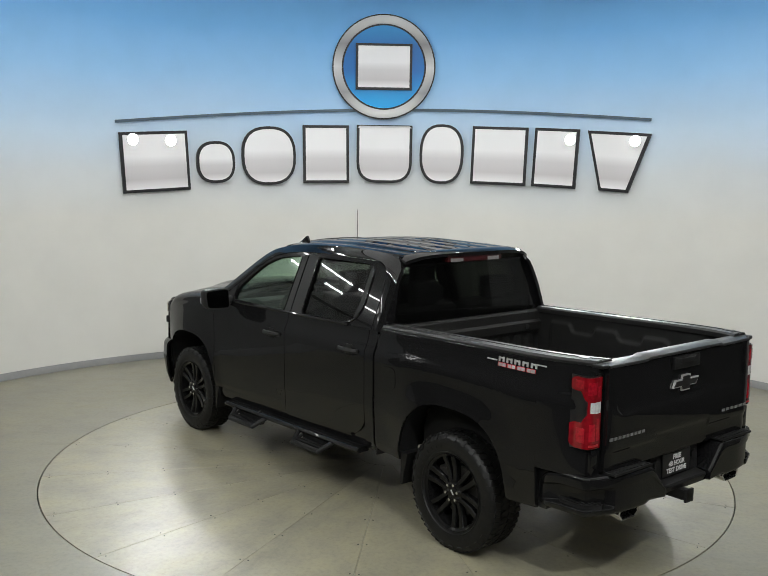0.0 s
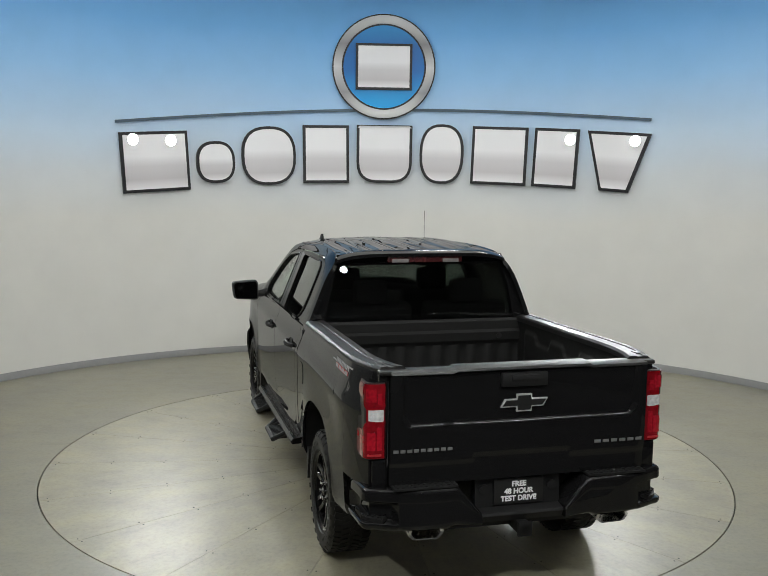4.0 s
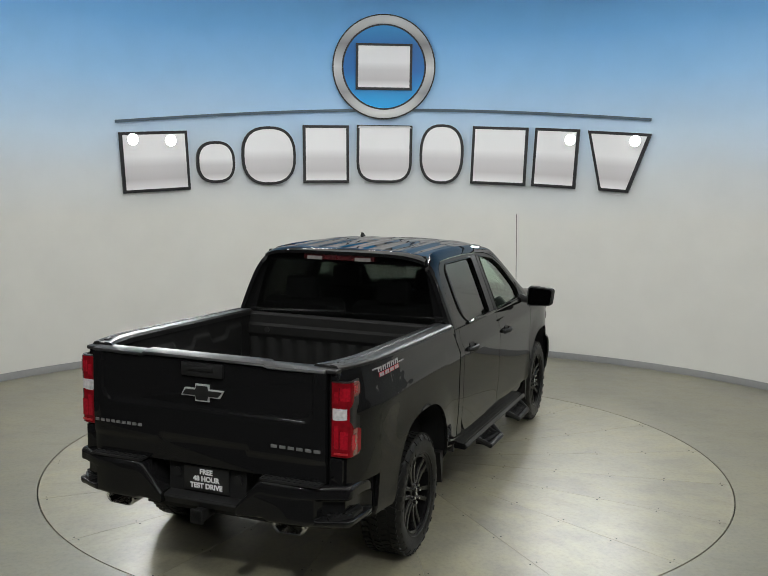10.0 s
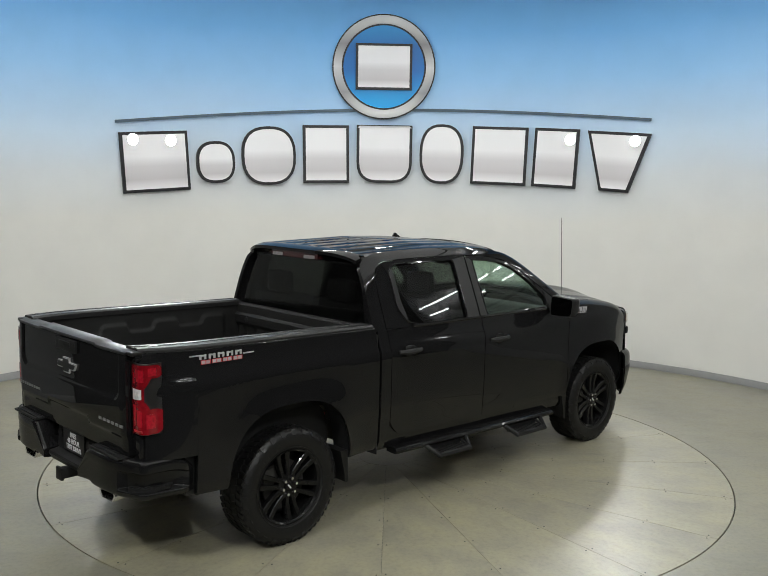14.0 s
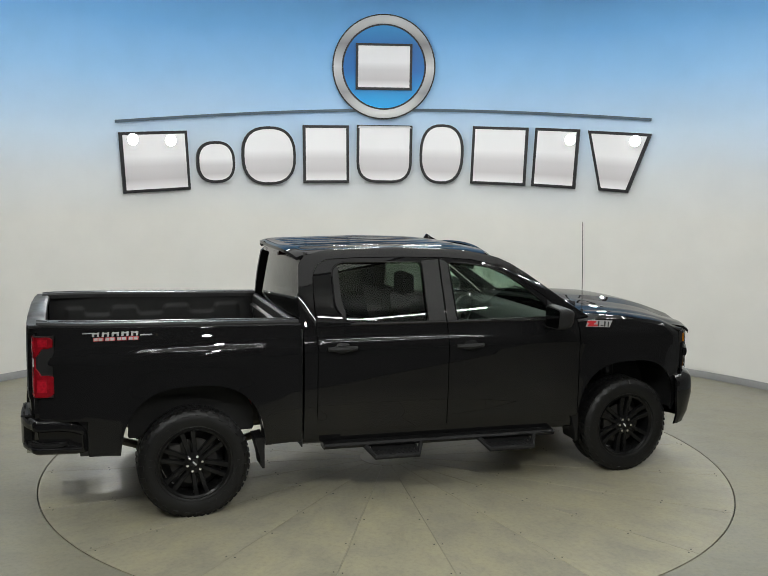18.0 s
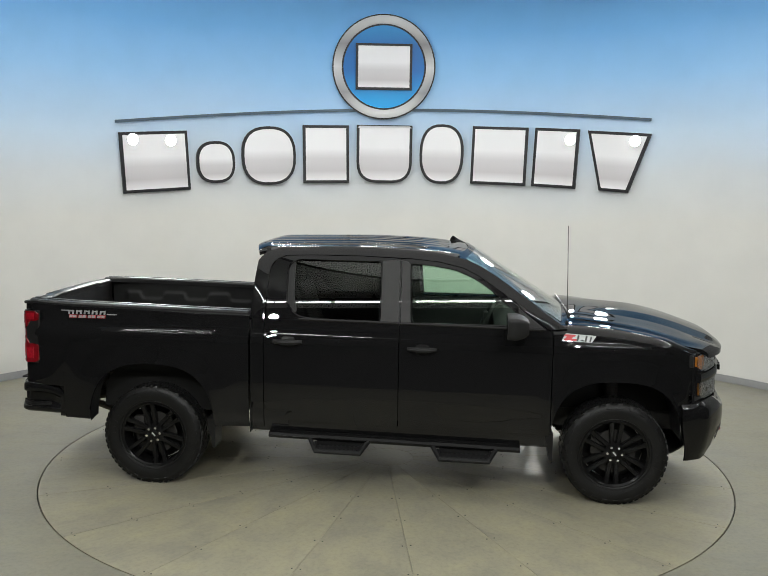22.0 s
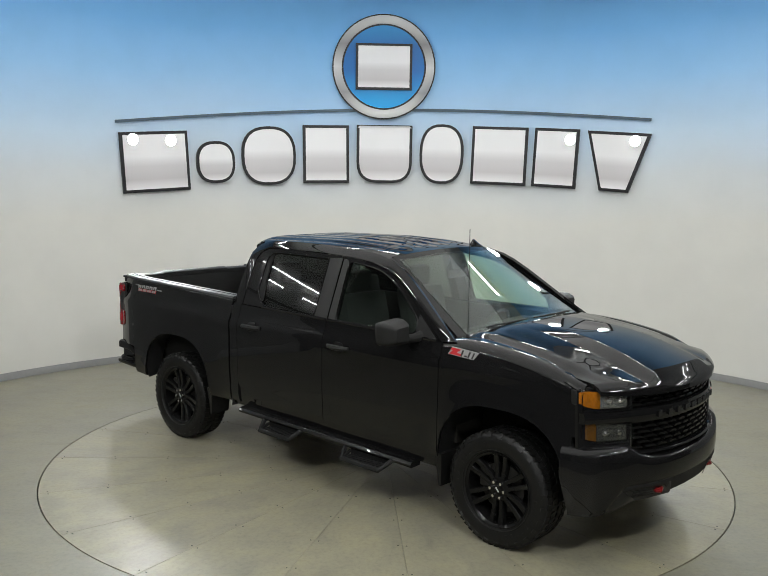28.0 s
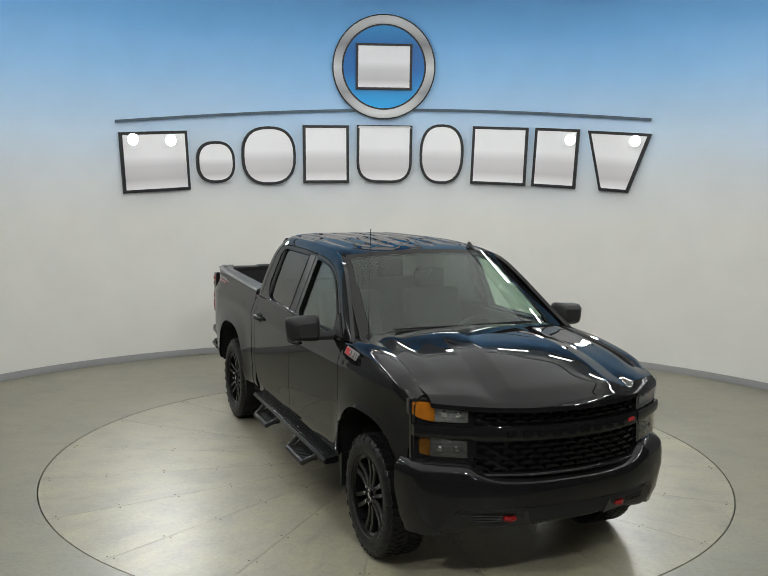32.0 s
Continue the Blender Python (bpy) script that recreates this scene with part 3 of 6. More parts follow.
def build_logo():
    flat = lambda x, y, d: (x, y, d)
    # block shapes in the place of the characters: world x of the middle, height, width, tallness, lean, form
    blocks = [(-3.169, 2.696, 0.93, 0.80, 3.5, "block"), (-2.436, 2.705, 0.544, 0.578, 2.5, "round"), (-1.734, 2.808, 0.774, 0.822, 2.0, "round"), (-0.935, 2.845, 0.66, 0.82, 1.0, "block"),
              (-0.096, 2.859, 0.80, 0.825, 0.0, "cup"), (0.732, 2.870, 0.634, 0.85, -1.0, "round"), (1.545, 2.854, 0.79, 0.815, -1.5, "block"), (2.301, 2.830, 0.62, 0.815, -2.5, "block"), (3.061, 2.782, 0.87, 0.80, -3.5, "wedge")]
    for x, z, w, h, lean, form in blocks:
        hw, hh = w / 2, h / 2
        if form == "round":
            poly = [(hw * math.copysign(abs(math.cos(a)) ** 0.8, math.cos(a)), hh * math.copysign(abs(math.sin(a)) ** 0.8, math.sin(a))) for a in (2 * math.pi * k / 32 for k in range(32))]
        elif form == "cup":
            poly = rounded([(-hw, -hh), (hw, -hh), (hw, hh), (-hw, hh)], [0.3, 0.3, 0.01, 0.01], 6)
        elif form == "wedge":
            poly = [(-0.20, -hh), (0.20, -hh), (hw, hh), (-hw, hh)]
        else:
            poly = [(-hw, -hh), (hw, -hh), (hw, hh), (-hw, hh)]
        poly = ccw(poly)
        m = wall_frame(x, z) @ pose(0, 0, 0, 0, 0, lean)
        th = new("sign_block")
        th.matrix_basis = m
        tagged(th, "white block with black outline, standing in for part of an overlaid logo", "sign", "blocks of the wall sign")
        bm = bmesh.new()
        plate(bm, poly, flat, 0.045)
        part("outline", bm, M_FLATBLACK, th, "black outline", smooth=False)
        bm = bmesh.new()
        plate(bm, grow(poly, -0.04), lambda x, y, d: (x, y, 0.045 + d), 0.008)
        part("face", bm, M_LOGOWHITE, th, "white face", smooth=False)
    # the thin arc over the blocks
    bm = bmesh.new()
    rings = []
    n = 80
    for i in range(n + 1):
        x = lerp(-3.60, 3.43, i / n)
        z = 3.489 - 0.0175 * x * x + 0.0158 * x
        m = wall_frame(x, z)
        rings.append([m @ Vector(q) for q in ((0, -0.019, 0), (0, 0.019, 0), (0, 0.019, 0.02), (0, -0.019, 0.02))])
    loft(bm, rings)
    arc = link("logo_arc", bm, M_LOGOGREY)
    tagged(arc, "thin slate-grey arc, standing in for part of an overlaid logo", "sign")
    # the round emblem
    em = new("sign_emblem")
    em.matrix_basis = wall_frame(-0.12, 4.085, 0.022)
    tagged(em, "round blue emblem with silver rim, standing in for part of an overlaid logo", "sign")
    def disc(r, z0, z1, r_in=0.0):
        bm = bmesh.new()
        n = 72
        ring = lambda q, z: [(q * math.cos(2 * math.pi * k / n), q * math.sin(2 * math.pi * k / n), z) for k in range(n)]
        if r_in:
            loft(bm, [ring(r_in, z0), ring(r, z0), ring(r, z1), ring((r + r_in) / 2, z1 + 0.012), ring(r_in, z1), ring(r_in, z0)], caps=False)
        else:
            loft(bm, [ring(r, z0), ring(r, z1)])
        return bm
    part("backing", disc(0.735, 0, 0.04), M_FLATBLACK, em, "black edge")
    part("rim", disc(0.715, 0.04, 0.055, 0.60), M_RIMBANDS, em, "silver rim with drawn reflection bands")
    part("field", disc(0.575, 0.04, 0.05), M_LOGOBLUE, em, "bright blue field")
    part("block_outline", boxm((0, 0, 0.065), (0.80, 0.645, 0.03), 0.004), M_FLATBLACK, em, "black outline", smooth=False)
    part("block_face", boxm((0, 0, 0.084), (0.73, 0.575, 0.01), 0.003), M_LOGOWHITE, em, "silver plain block", smooth=False)


def build_ceiling_fill():
    """An unseen glowing disc inside the ring of tubes, added as overhead fill."""
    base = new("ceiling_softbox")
    tagged(base, "large round glowing disc added over the turntable as unseen fill", "lamp")
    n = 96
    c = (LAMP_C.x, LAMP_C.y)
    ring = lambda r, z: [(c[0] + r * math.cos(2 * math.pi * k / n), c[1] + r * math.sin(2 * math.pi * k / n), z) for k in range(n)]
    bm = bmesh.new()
    loft(bm, [ring(FILL_R, CEILING - 0.06), ring(FILL_R, CEILING - 0.085), ring(3.0, CEILING - 0.09), ring(0.5, CEILING - 0.09)])
    part("fill_disc", bm, M_FILL, base, "evenly glowing white fill disc")
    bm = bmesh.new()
    loft(bm, [ring(FILL_R + 0.005, CEILING - 0.01), ring(FILL_R + 0.04, CEILING - 0.01), ring(FILL_R + 0.04, CEILING - 0.10), ring(FILL_R + 0.005, CEILING - 0.10), ring(FILL_R + 0.005, CEILING - 0.01)], caps=False)
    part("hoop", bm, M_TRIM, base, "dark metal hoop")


build_room()
build_ceiling_fill()
TABLE = build_turntable()
build_lamps()
build_logo()

# ---- the pickup truck: x forward, y to its left, z up, the origin on the ground between the axles ----
AXLE = 1.8725
WHEEL_R = 0.412
SIDE = [(0.40, 0.935), (0.50, 0.950), (0.56, 0.9750), (0.60, 0.9825), (0.66, 0.9835), (0.74, 0.9895), (0.84, 0.9950), (1.00, 0.9965), (1.16, 0.9985), (1.235, 1.000), (1.258, 0.9955), (1.285, 0.982), (1.32, 0.966), (1.42, 0.945), (1.52, 0.93)]


def side_y(x, z):
    """Half the width of the body at x and z."""
    y = soft_at(SIDE, z)
    for cx, half, tall in ((AXLE, 0.64, 0.80), (-AXLE, 0.74, 0.78)):
        # a flat-faced flare over each wheel, with a rounded rim and a narrow lip at the opening
        d = ((abs(x - cx) / half) ** 3.2 + (max(0.0, z - 0.42) / tall) ** 3.2) ** (1 / 3.2)
        q = max(0.0, min(1.0, (1.0 - d) / 0.36))
        y += 0.019 * q * q * (3 - 2 * q)
        e = math.hypot((x - cx) * 0.97, (z - 0.44) * 0.98)
        y += 0.007 * math.exp(-((e - 0.535) / 0.03) ** 2)
    if x > 1.75:
        y -= 0.090 * ((x - 1.75) / 0.75) ** 2.3
    if x < -2.45:
        y -= 0.088 * ((-2.45 - x) / 0.5) ** 2.2
    return y


def arch(x, cx, half, top):
    d = abs(x - cx) / half
    return 0.42 + (top - 0.42) * max(0.0, 1 - d ** 2.7) ** (1 / 2.7) if d < 1 else -1.0


def belt(x):
    return 1.398 - 0.014 * x


def sill(x):
    return 0.492 - 0.022 * x


def glass_y(z):
    t = max(0.0, (z - 1.38) / 0.57)
    return 0.940 - 0.225 * t ** 1.04


def pillar_inset(x, z):
    """How far the roof pillars stand in from the glass; the rear one is nearly flush."""
    if x < -0.85:
        return lerp(0.004, 0.035, max(0.0, min(1.0, (z - 1.78) / 0.14)))
    return lerp(0.035, 0.010, max(0.0, min(1.0, (x - 0.45) / 0.25))) * max(0.0, min(1.0, (z - 1.39) / 0.16))


def spread(a, b, n, extra=()):
    xs = {round(lerp(a, b, i / (n - 1)), 5) for i in range(n)}
    xs |= {round(e, 5) for e in extra if a < e < b}
    return sorted(xs)


def side_panel(xs, low, top, s, rows=14, thick=0.022, roll=None):
    """A body panel of one side between two edges; roll: (inner y, rise) of a top edge that turns inwards."""
    pts = []
    for x in xs:
        z0, z1 = low(x), top(x)
        col = []
        for j in range(rows + 1):
            z = lerp(z0, z1, j / rows)
            col.append(Vector((x, s * side_y(x, z), z)))
        if roll:
            yi, rise = roll(x)
            y1 = side_y(x, z1)
            for j in range(1, 8):
                a = math.pi / 2 * j / 7
                col.append(Vector((x, s * (yi + (y1 - yi) * math.cos(a)), z1 + rise * math.sin(a))))
        pts.append(col)
    bm = bmesh.new()
    sheet(bm, pts, thick, lambda p: Vector((0, -s, 0)) if p.z < 1.3 else Vector((0, -s * 0.7, -0.5)))
    return bm


def arch_xs(a, b, cx, half):
    k = [cx + half * math.sin(math.pi / 2 * i / 14) for i in range(-14, 15)]
    return spread(a, b, 40, k + [cx - half - 0.004, cx + half + 0.004, cx - half * 0.995, cx + half * 0.995])


HOOD_EDGE = [(1.36, 1.415), (1.54, 1.425), (1.77, 1.412), (2.0, 1.382), (2.23, 1.335), (2.40, 1.268), (2.50, 1.242), (2.62, 1.222)]
HOOD_MID = [(1.50, 1.475), (1.62, 1.485), (1.82, 1.475), (2.18, 1.435), (2.43, 1.38), (2.62, 1.315), (2.78, 1.248), (2.86, 1.205)]


def nose_x(y):
    """How far forward the nose reaches at a distance y from the middle."""
    return 2.832 - 0.270 * (abs(y) / 0.85) ** 2.2


def bumper_nose(y):
    return 2.855 - 0.235 * (abs(y) / 0.85) ** 2.4


def ray_to(loop, c, p):
    """Where the ray from c through p leaves the loop."""
    d = (p - c).normalized()
    best = None
    for u, v in zip(loop, loop[1:] + loop[:1]):
        u, v = Vector(u), Vector(v)
        e = v - u
        den = d.x * e.y - d.y * e.x
        if abs(den) < 1e-9:
            continue
        w = u - c
        t, q = (w.x * e.y - w.y * e.x) / den, (w.x * d.y - w.y * d.x) / den
        if t > 0 and -1e-6 <= q <= 1 + 1e-6 and (best is None or t > best):
            best = t
    return c + d * best


def frame_ring(bm, outer, inner, s, thick=0.03, n=96, lift=0.0):
    """A window frame between two loops of (x, z), on the leaning side of the cab."""
    c = Vector((sum(p[0] for p in inner) / len(inner), sum(p[1] for p in inner) / len(inner)))
    o = resample(outer, n)
    o += [Vector(p) for p in outer]
    o.sort(key=lambda p: math.atan2(p.y - c.y, p.x - c.x))
    i = [ray_to(inner, c, p) for p in o]
    def shape(loop):
        return [Vector((p[0], s * (glass_y(p[1]) + lift), p[1])) for p in loop]
    inw = Vector((0, -s * thick, -0.3 * thick))
    a = shape(o)
    rows = [a] + [shape([p.lerp(q, k / 3) for p, q in zip(o, i)]) for k in (1, 2, 3)]
    b = rows[-1]
    loft(bm, rows + [[p + inw for p in b], [p + inw for p in a], a], caps=False)


def side_pane(bm, loop, s, lift, thick=0.005, rows=18, cols=10):
    """A curved sheet that fills a loop of (x, z) on the leaning side of the cab."""
    loop = [(p[0], p[1]) for p in loop]
    zs = [p[1] for p in loop]
    lo, hi = min(zs) + 1e-4, max(zs) - 1e-4
    marks = sorted({round(lerp(lo, hi, 0.5 - 0.5 * math.cos(math.pi * k / rows)), 5) for k in range(rows + 1)})
    pts = []
    for z in marks:
        xs = []
        for (xa, za), (xb, zb) in zip(loop, loop[1:] + loop[:1]):
            if (za - z) * (zb - z) <= 0 and abs(zb - za) > 1e-9:
                xs.append(xa + (xb - xa) * (z - za) / (zb - za))
        x0, x1 = min(xs), max(xs)
        pts.append([Vector((lerp(x0, x1, k / cols), s * (glass_y(z) + lift), z)) for k in range(cols + 1)])
    sheet(bm, pts, thick, (0, -s, 0))


ROOF_LINE = [(1.47, 1.395), (1.31, 1.500), (1.13, 1.630), (0.94, 1.762), (0.81, 1.842), (0.68, 1.900), (0.46, 1.945), (0.25, 1.962), (-0.17, 1.978), (-0.57, 1.978), (-0.83, 1.968), (-0.98, 1.930), (-1.035, 1.86), (-1.055, 1.64), (-1.06, 1.40)]
DOOR_LINE = [(1.335, 1.380), (1.21, 1.475), (1.05, 1.590), (0.88, 1.712), (0.765, 1.785), (0.64, 1.842), (0.44, 1.885), (0.23, 1.903), (-0.17, 1.916), (-0.57, 1.916), (-0.80, 1.908), (-0.885, 1.875), (-0.93, 1.80), (-0.94, 1.64), (-0.94, 1.40)]


def front_door_loops():
    top = [p for p in DOOR_LINE if 0.16 < p[0] < 1.34]
    outer = [(x, z - 0.006) for x, z in top] + [(0.150, 1.897), (0.155, belt(0.155))]
    inner = rounded([(1.085, 1.405), (1.085, 1.50), (0.90, 1.655), (0.76, 1.752), (0.60, 1.820), (0.44, 1.848), (0.225, 1.868), (0.245, 1.405)], [0.02, 0.05, 0.05, 0.05, 0.05, 0.05, 0.02, 0.02], 3)
    return outer, inner


def rear_door_loops():
    outer = [(0.140, 1.898), (-0.17, 1.910), (-0.57, 1.910), (-0.79, 1.902), (-0.875, 1.87), (-0.922, 1.80), (-0.932, 1.64), (-0.932, belt(-0.93)), (0.147, belt(0.14))]
    inner = rounded([(-0.01, 1.876), (-0.70, 1.880), (-0.775, 1.83), (-0.775, 1.54), (-0.69, 1.435), (-0.55, 1.415), (-0.005, 1.408)], [0.02, 0.03, 0.04, 0.05, 0.08, 0.05, 0.02], 4)
    return outer, inner


def build_wheel(parent, x, s, phase):
    """One wheel: hub with tyre, spoked rim and nuts; the wheel's axis is y, s its outer side."""
    n = 72
    R, w = WHEEL_R, 0.285
    prof = [(0.262, -0.118), (0.300, -0.138), (0.345, -0.1425), (0.378, -0.137), (0.400, -0.122), (0.408, -0.100), (0.409, 0.0), (0.408, 0.100), (0.400, 0.122), (0.378, 0.137), (0.345, 0.1425), (0.300, 0.138), (0.262, 0.118)]
    hub = bmesh.new()
    ring = lambda r, y: [(r * math.cos(2 * math.pi * k / n), y, r * math.sin(2 * math.pi * k / n)) for k in range(n)]
    loft(hub, [ring(0.075, 0.02), ring(0.085, 0.06), ring(0.082, 0.098), ring(0.07, 0.103)])
    wheel = part("wheel", hub, M_RIM, parent, "gloss black alloy wheel with an all-terrain tyre")
    bm = bmesh.new()
    loft(bm, [ring(r, y) for r, y in prof], caps=False)
    # tread blocks over the crown and shoulder lugs
    m = 54
    for k in range(m):
        a = 2 * math.pi * k / m
        for row, (yc, sy, da, sk) in enumerate(((-0.098, 0.048, 0.0, 0.3), (-0.036, 0.05, 0.5, -0.35), (0.036, 0.05, 0.0, 0.35), (0.098, 0.048, 0.5, -0.3))):
            mm = Matrix.Rotation(-(a + da * 2 * math.pi / m), 4, "Y") @ Matrix.Translation((R - 0.003, yc, 0)) @ Matrix.Rotation(sk, 4, "X")
            box(bm, (0, 0, 0), (0.012, sy, 0.034), 0, mm)
        if k % 2 == 0:
            for e in (-1, 1):
                mm = Matrix.Rotation(-a, 4, "Y") @ Matrix.Translation((0.388, e * 0.129, 0)) @ Matrix.Rotation(e * 0.95, 4, "Z")
                box(bm, (0, 0, 0), (0.010, 0.042, 0.034), 0, mm)
    # raised sidewall rings and plain bars in place of the moulded letters
    for e in (-1, 1):
        loft(bm, [ring(0.283, e * 0.131), ring(0.287, e * 0.139), ring(0.292, e * 0.1375)], caps=False)
        for k in range(40):
            if (k % 20) < 9:
                a = 2 * math.pi * k / 40
                mm = Matrix.Rotation(-a, 4, "Y") @ Matrix.Translation((0.325, e * 0.1425, 0))
                box(bm, (0, 0, 0), (0.026, 0.003, 0.018), 0, mm)
    part("tyre", bm, M_RUBBER, wheel, "black all-terrain tyre with chunky tread", angle=40)
    bm = bmesh.new()
    loft(bm, [ring(0.268, 0.120), ring(0.272, 0.126), ring(0.266, 0.128), ring(0.250, 0.116), ring(0.243, 0.06), ring(0.238, -0.10), ring(0.262, -0.118), ring(0.262, 0.0), ring(0.268, 0.120)], caps=False)
    part("rim", bm, M_RIM, wheel)
    for k in range(6):
        a = 2 * math.pi * k / 6 + radians(phase)
        for e in (-1, 1):
            bm = bmesh.new()
            sec = []
            for t, r in ((0, 0.072), (0.25, 0.11), (0.6, 0.175), (0.9, 0.232), (1.0, 0.252)):
                off = e * lerp(0.022, 0.041, t)
                c = Vector((r * math.cos(a), 0, r * math.sin(a)))
                tv = Vector((-math.sin(a), 0, math.cos(a)))
                c += tv * off
                hw = lerp(0.0165, 0.0205, t)
                y = lerp(0.104, 0.116, t) - 0.012 * math.sin(math.pi * t)
                sec.append([c - tv * hw + Vector((0, y - 0.008, 0)), c - tv * hw * 0.74 + Vector((0, y, 0)), c + tv * hw * 0.74 + Vector((0, y, 0)), c + tv * hw + Vector((0, y - 0.008, 0)), c + tv * hw + Vector((0, y - 0.045, 0)), c - tv * hw + Vector((0, y - 0.045, 0))])
            loft(bm, sec)
            part("spoke", bm, M_RIM, wheel, angle=25)
        bm = bmesh.new()
        an = a + math.pi / 6
        bmesh.ops.create_cone(bm, cap_ends=True, radius1=0.013, radius2=0.0105, depth=0.030, segments=6, matrix=Matrix.Translation((0.057 * math.cos(an), 0.114, 0.057 * math.sin(an))) @ pose(0, 0, 0, -90))
        part("wheel_nut", bm, M_CHROME, wheel, "chrome wheel nut", smooth=False)
    bm = bmesh.new()
    loft(bm, [ring(0.034, 0.10), ring(0.034, 0.112), ring(0.028, 0.117)])
    part("centre_cap", bm, M_RIM, wheel)
    part("cap_badge", boxm((0, 0.118, 0), (0.038, 0.003, 0.012), 0.001, pose(0, 0, 0, 0, -50)), M_SILVER, wheel, "small silver badge")
    bm = bmesh.new()
    loft(bm, [ring(0.175, 0.028), ring(0.175, 0.046), ring(0.06, 0.05)])
    part("brake_disc", bm, M_CHASSIS, wheel, "dark steel brake disc")
    # Dark disc added so the bright floor doesn't show between the spokes.
    bm = bmesh.new()
    loft(bm, [ring(0.236, -0.045), ring(0.236, -0.035), ring(0.10, -0.02), ring(0.05, -0.02)])
    part("spoke_backing", bm, M_PLAST, wheel, "black disc added behind the spokes")
    bm = bmesh.new()
    box(bm, (0.14, 0.035, 0.06), (0.09, 0.07, 0.16), 0.015)
    part("brake_caliper", bm, M_CHASSIS, wheel)
    if s < 0:
        wheel.matrix_basis = pose(x, -0.838, WHEEL_R, 0, 0, 180)
    else:
        wheel.matrix_basis = pose(x, 0.838, WHEEL_R)
    return wheel


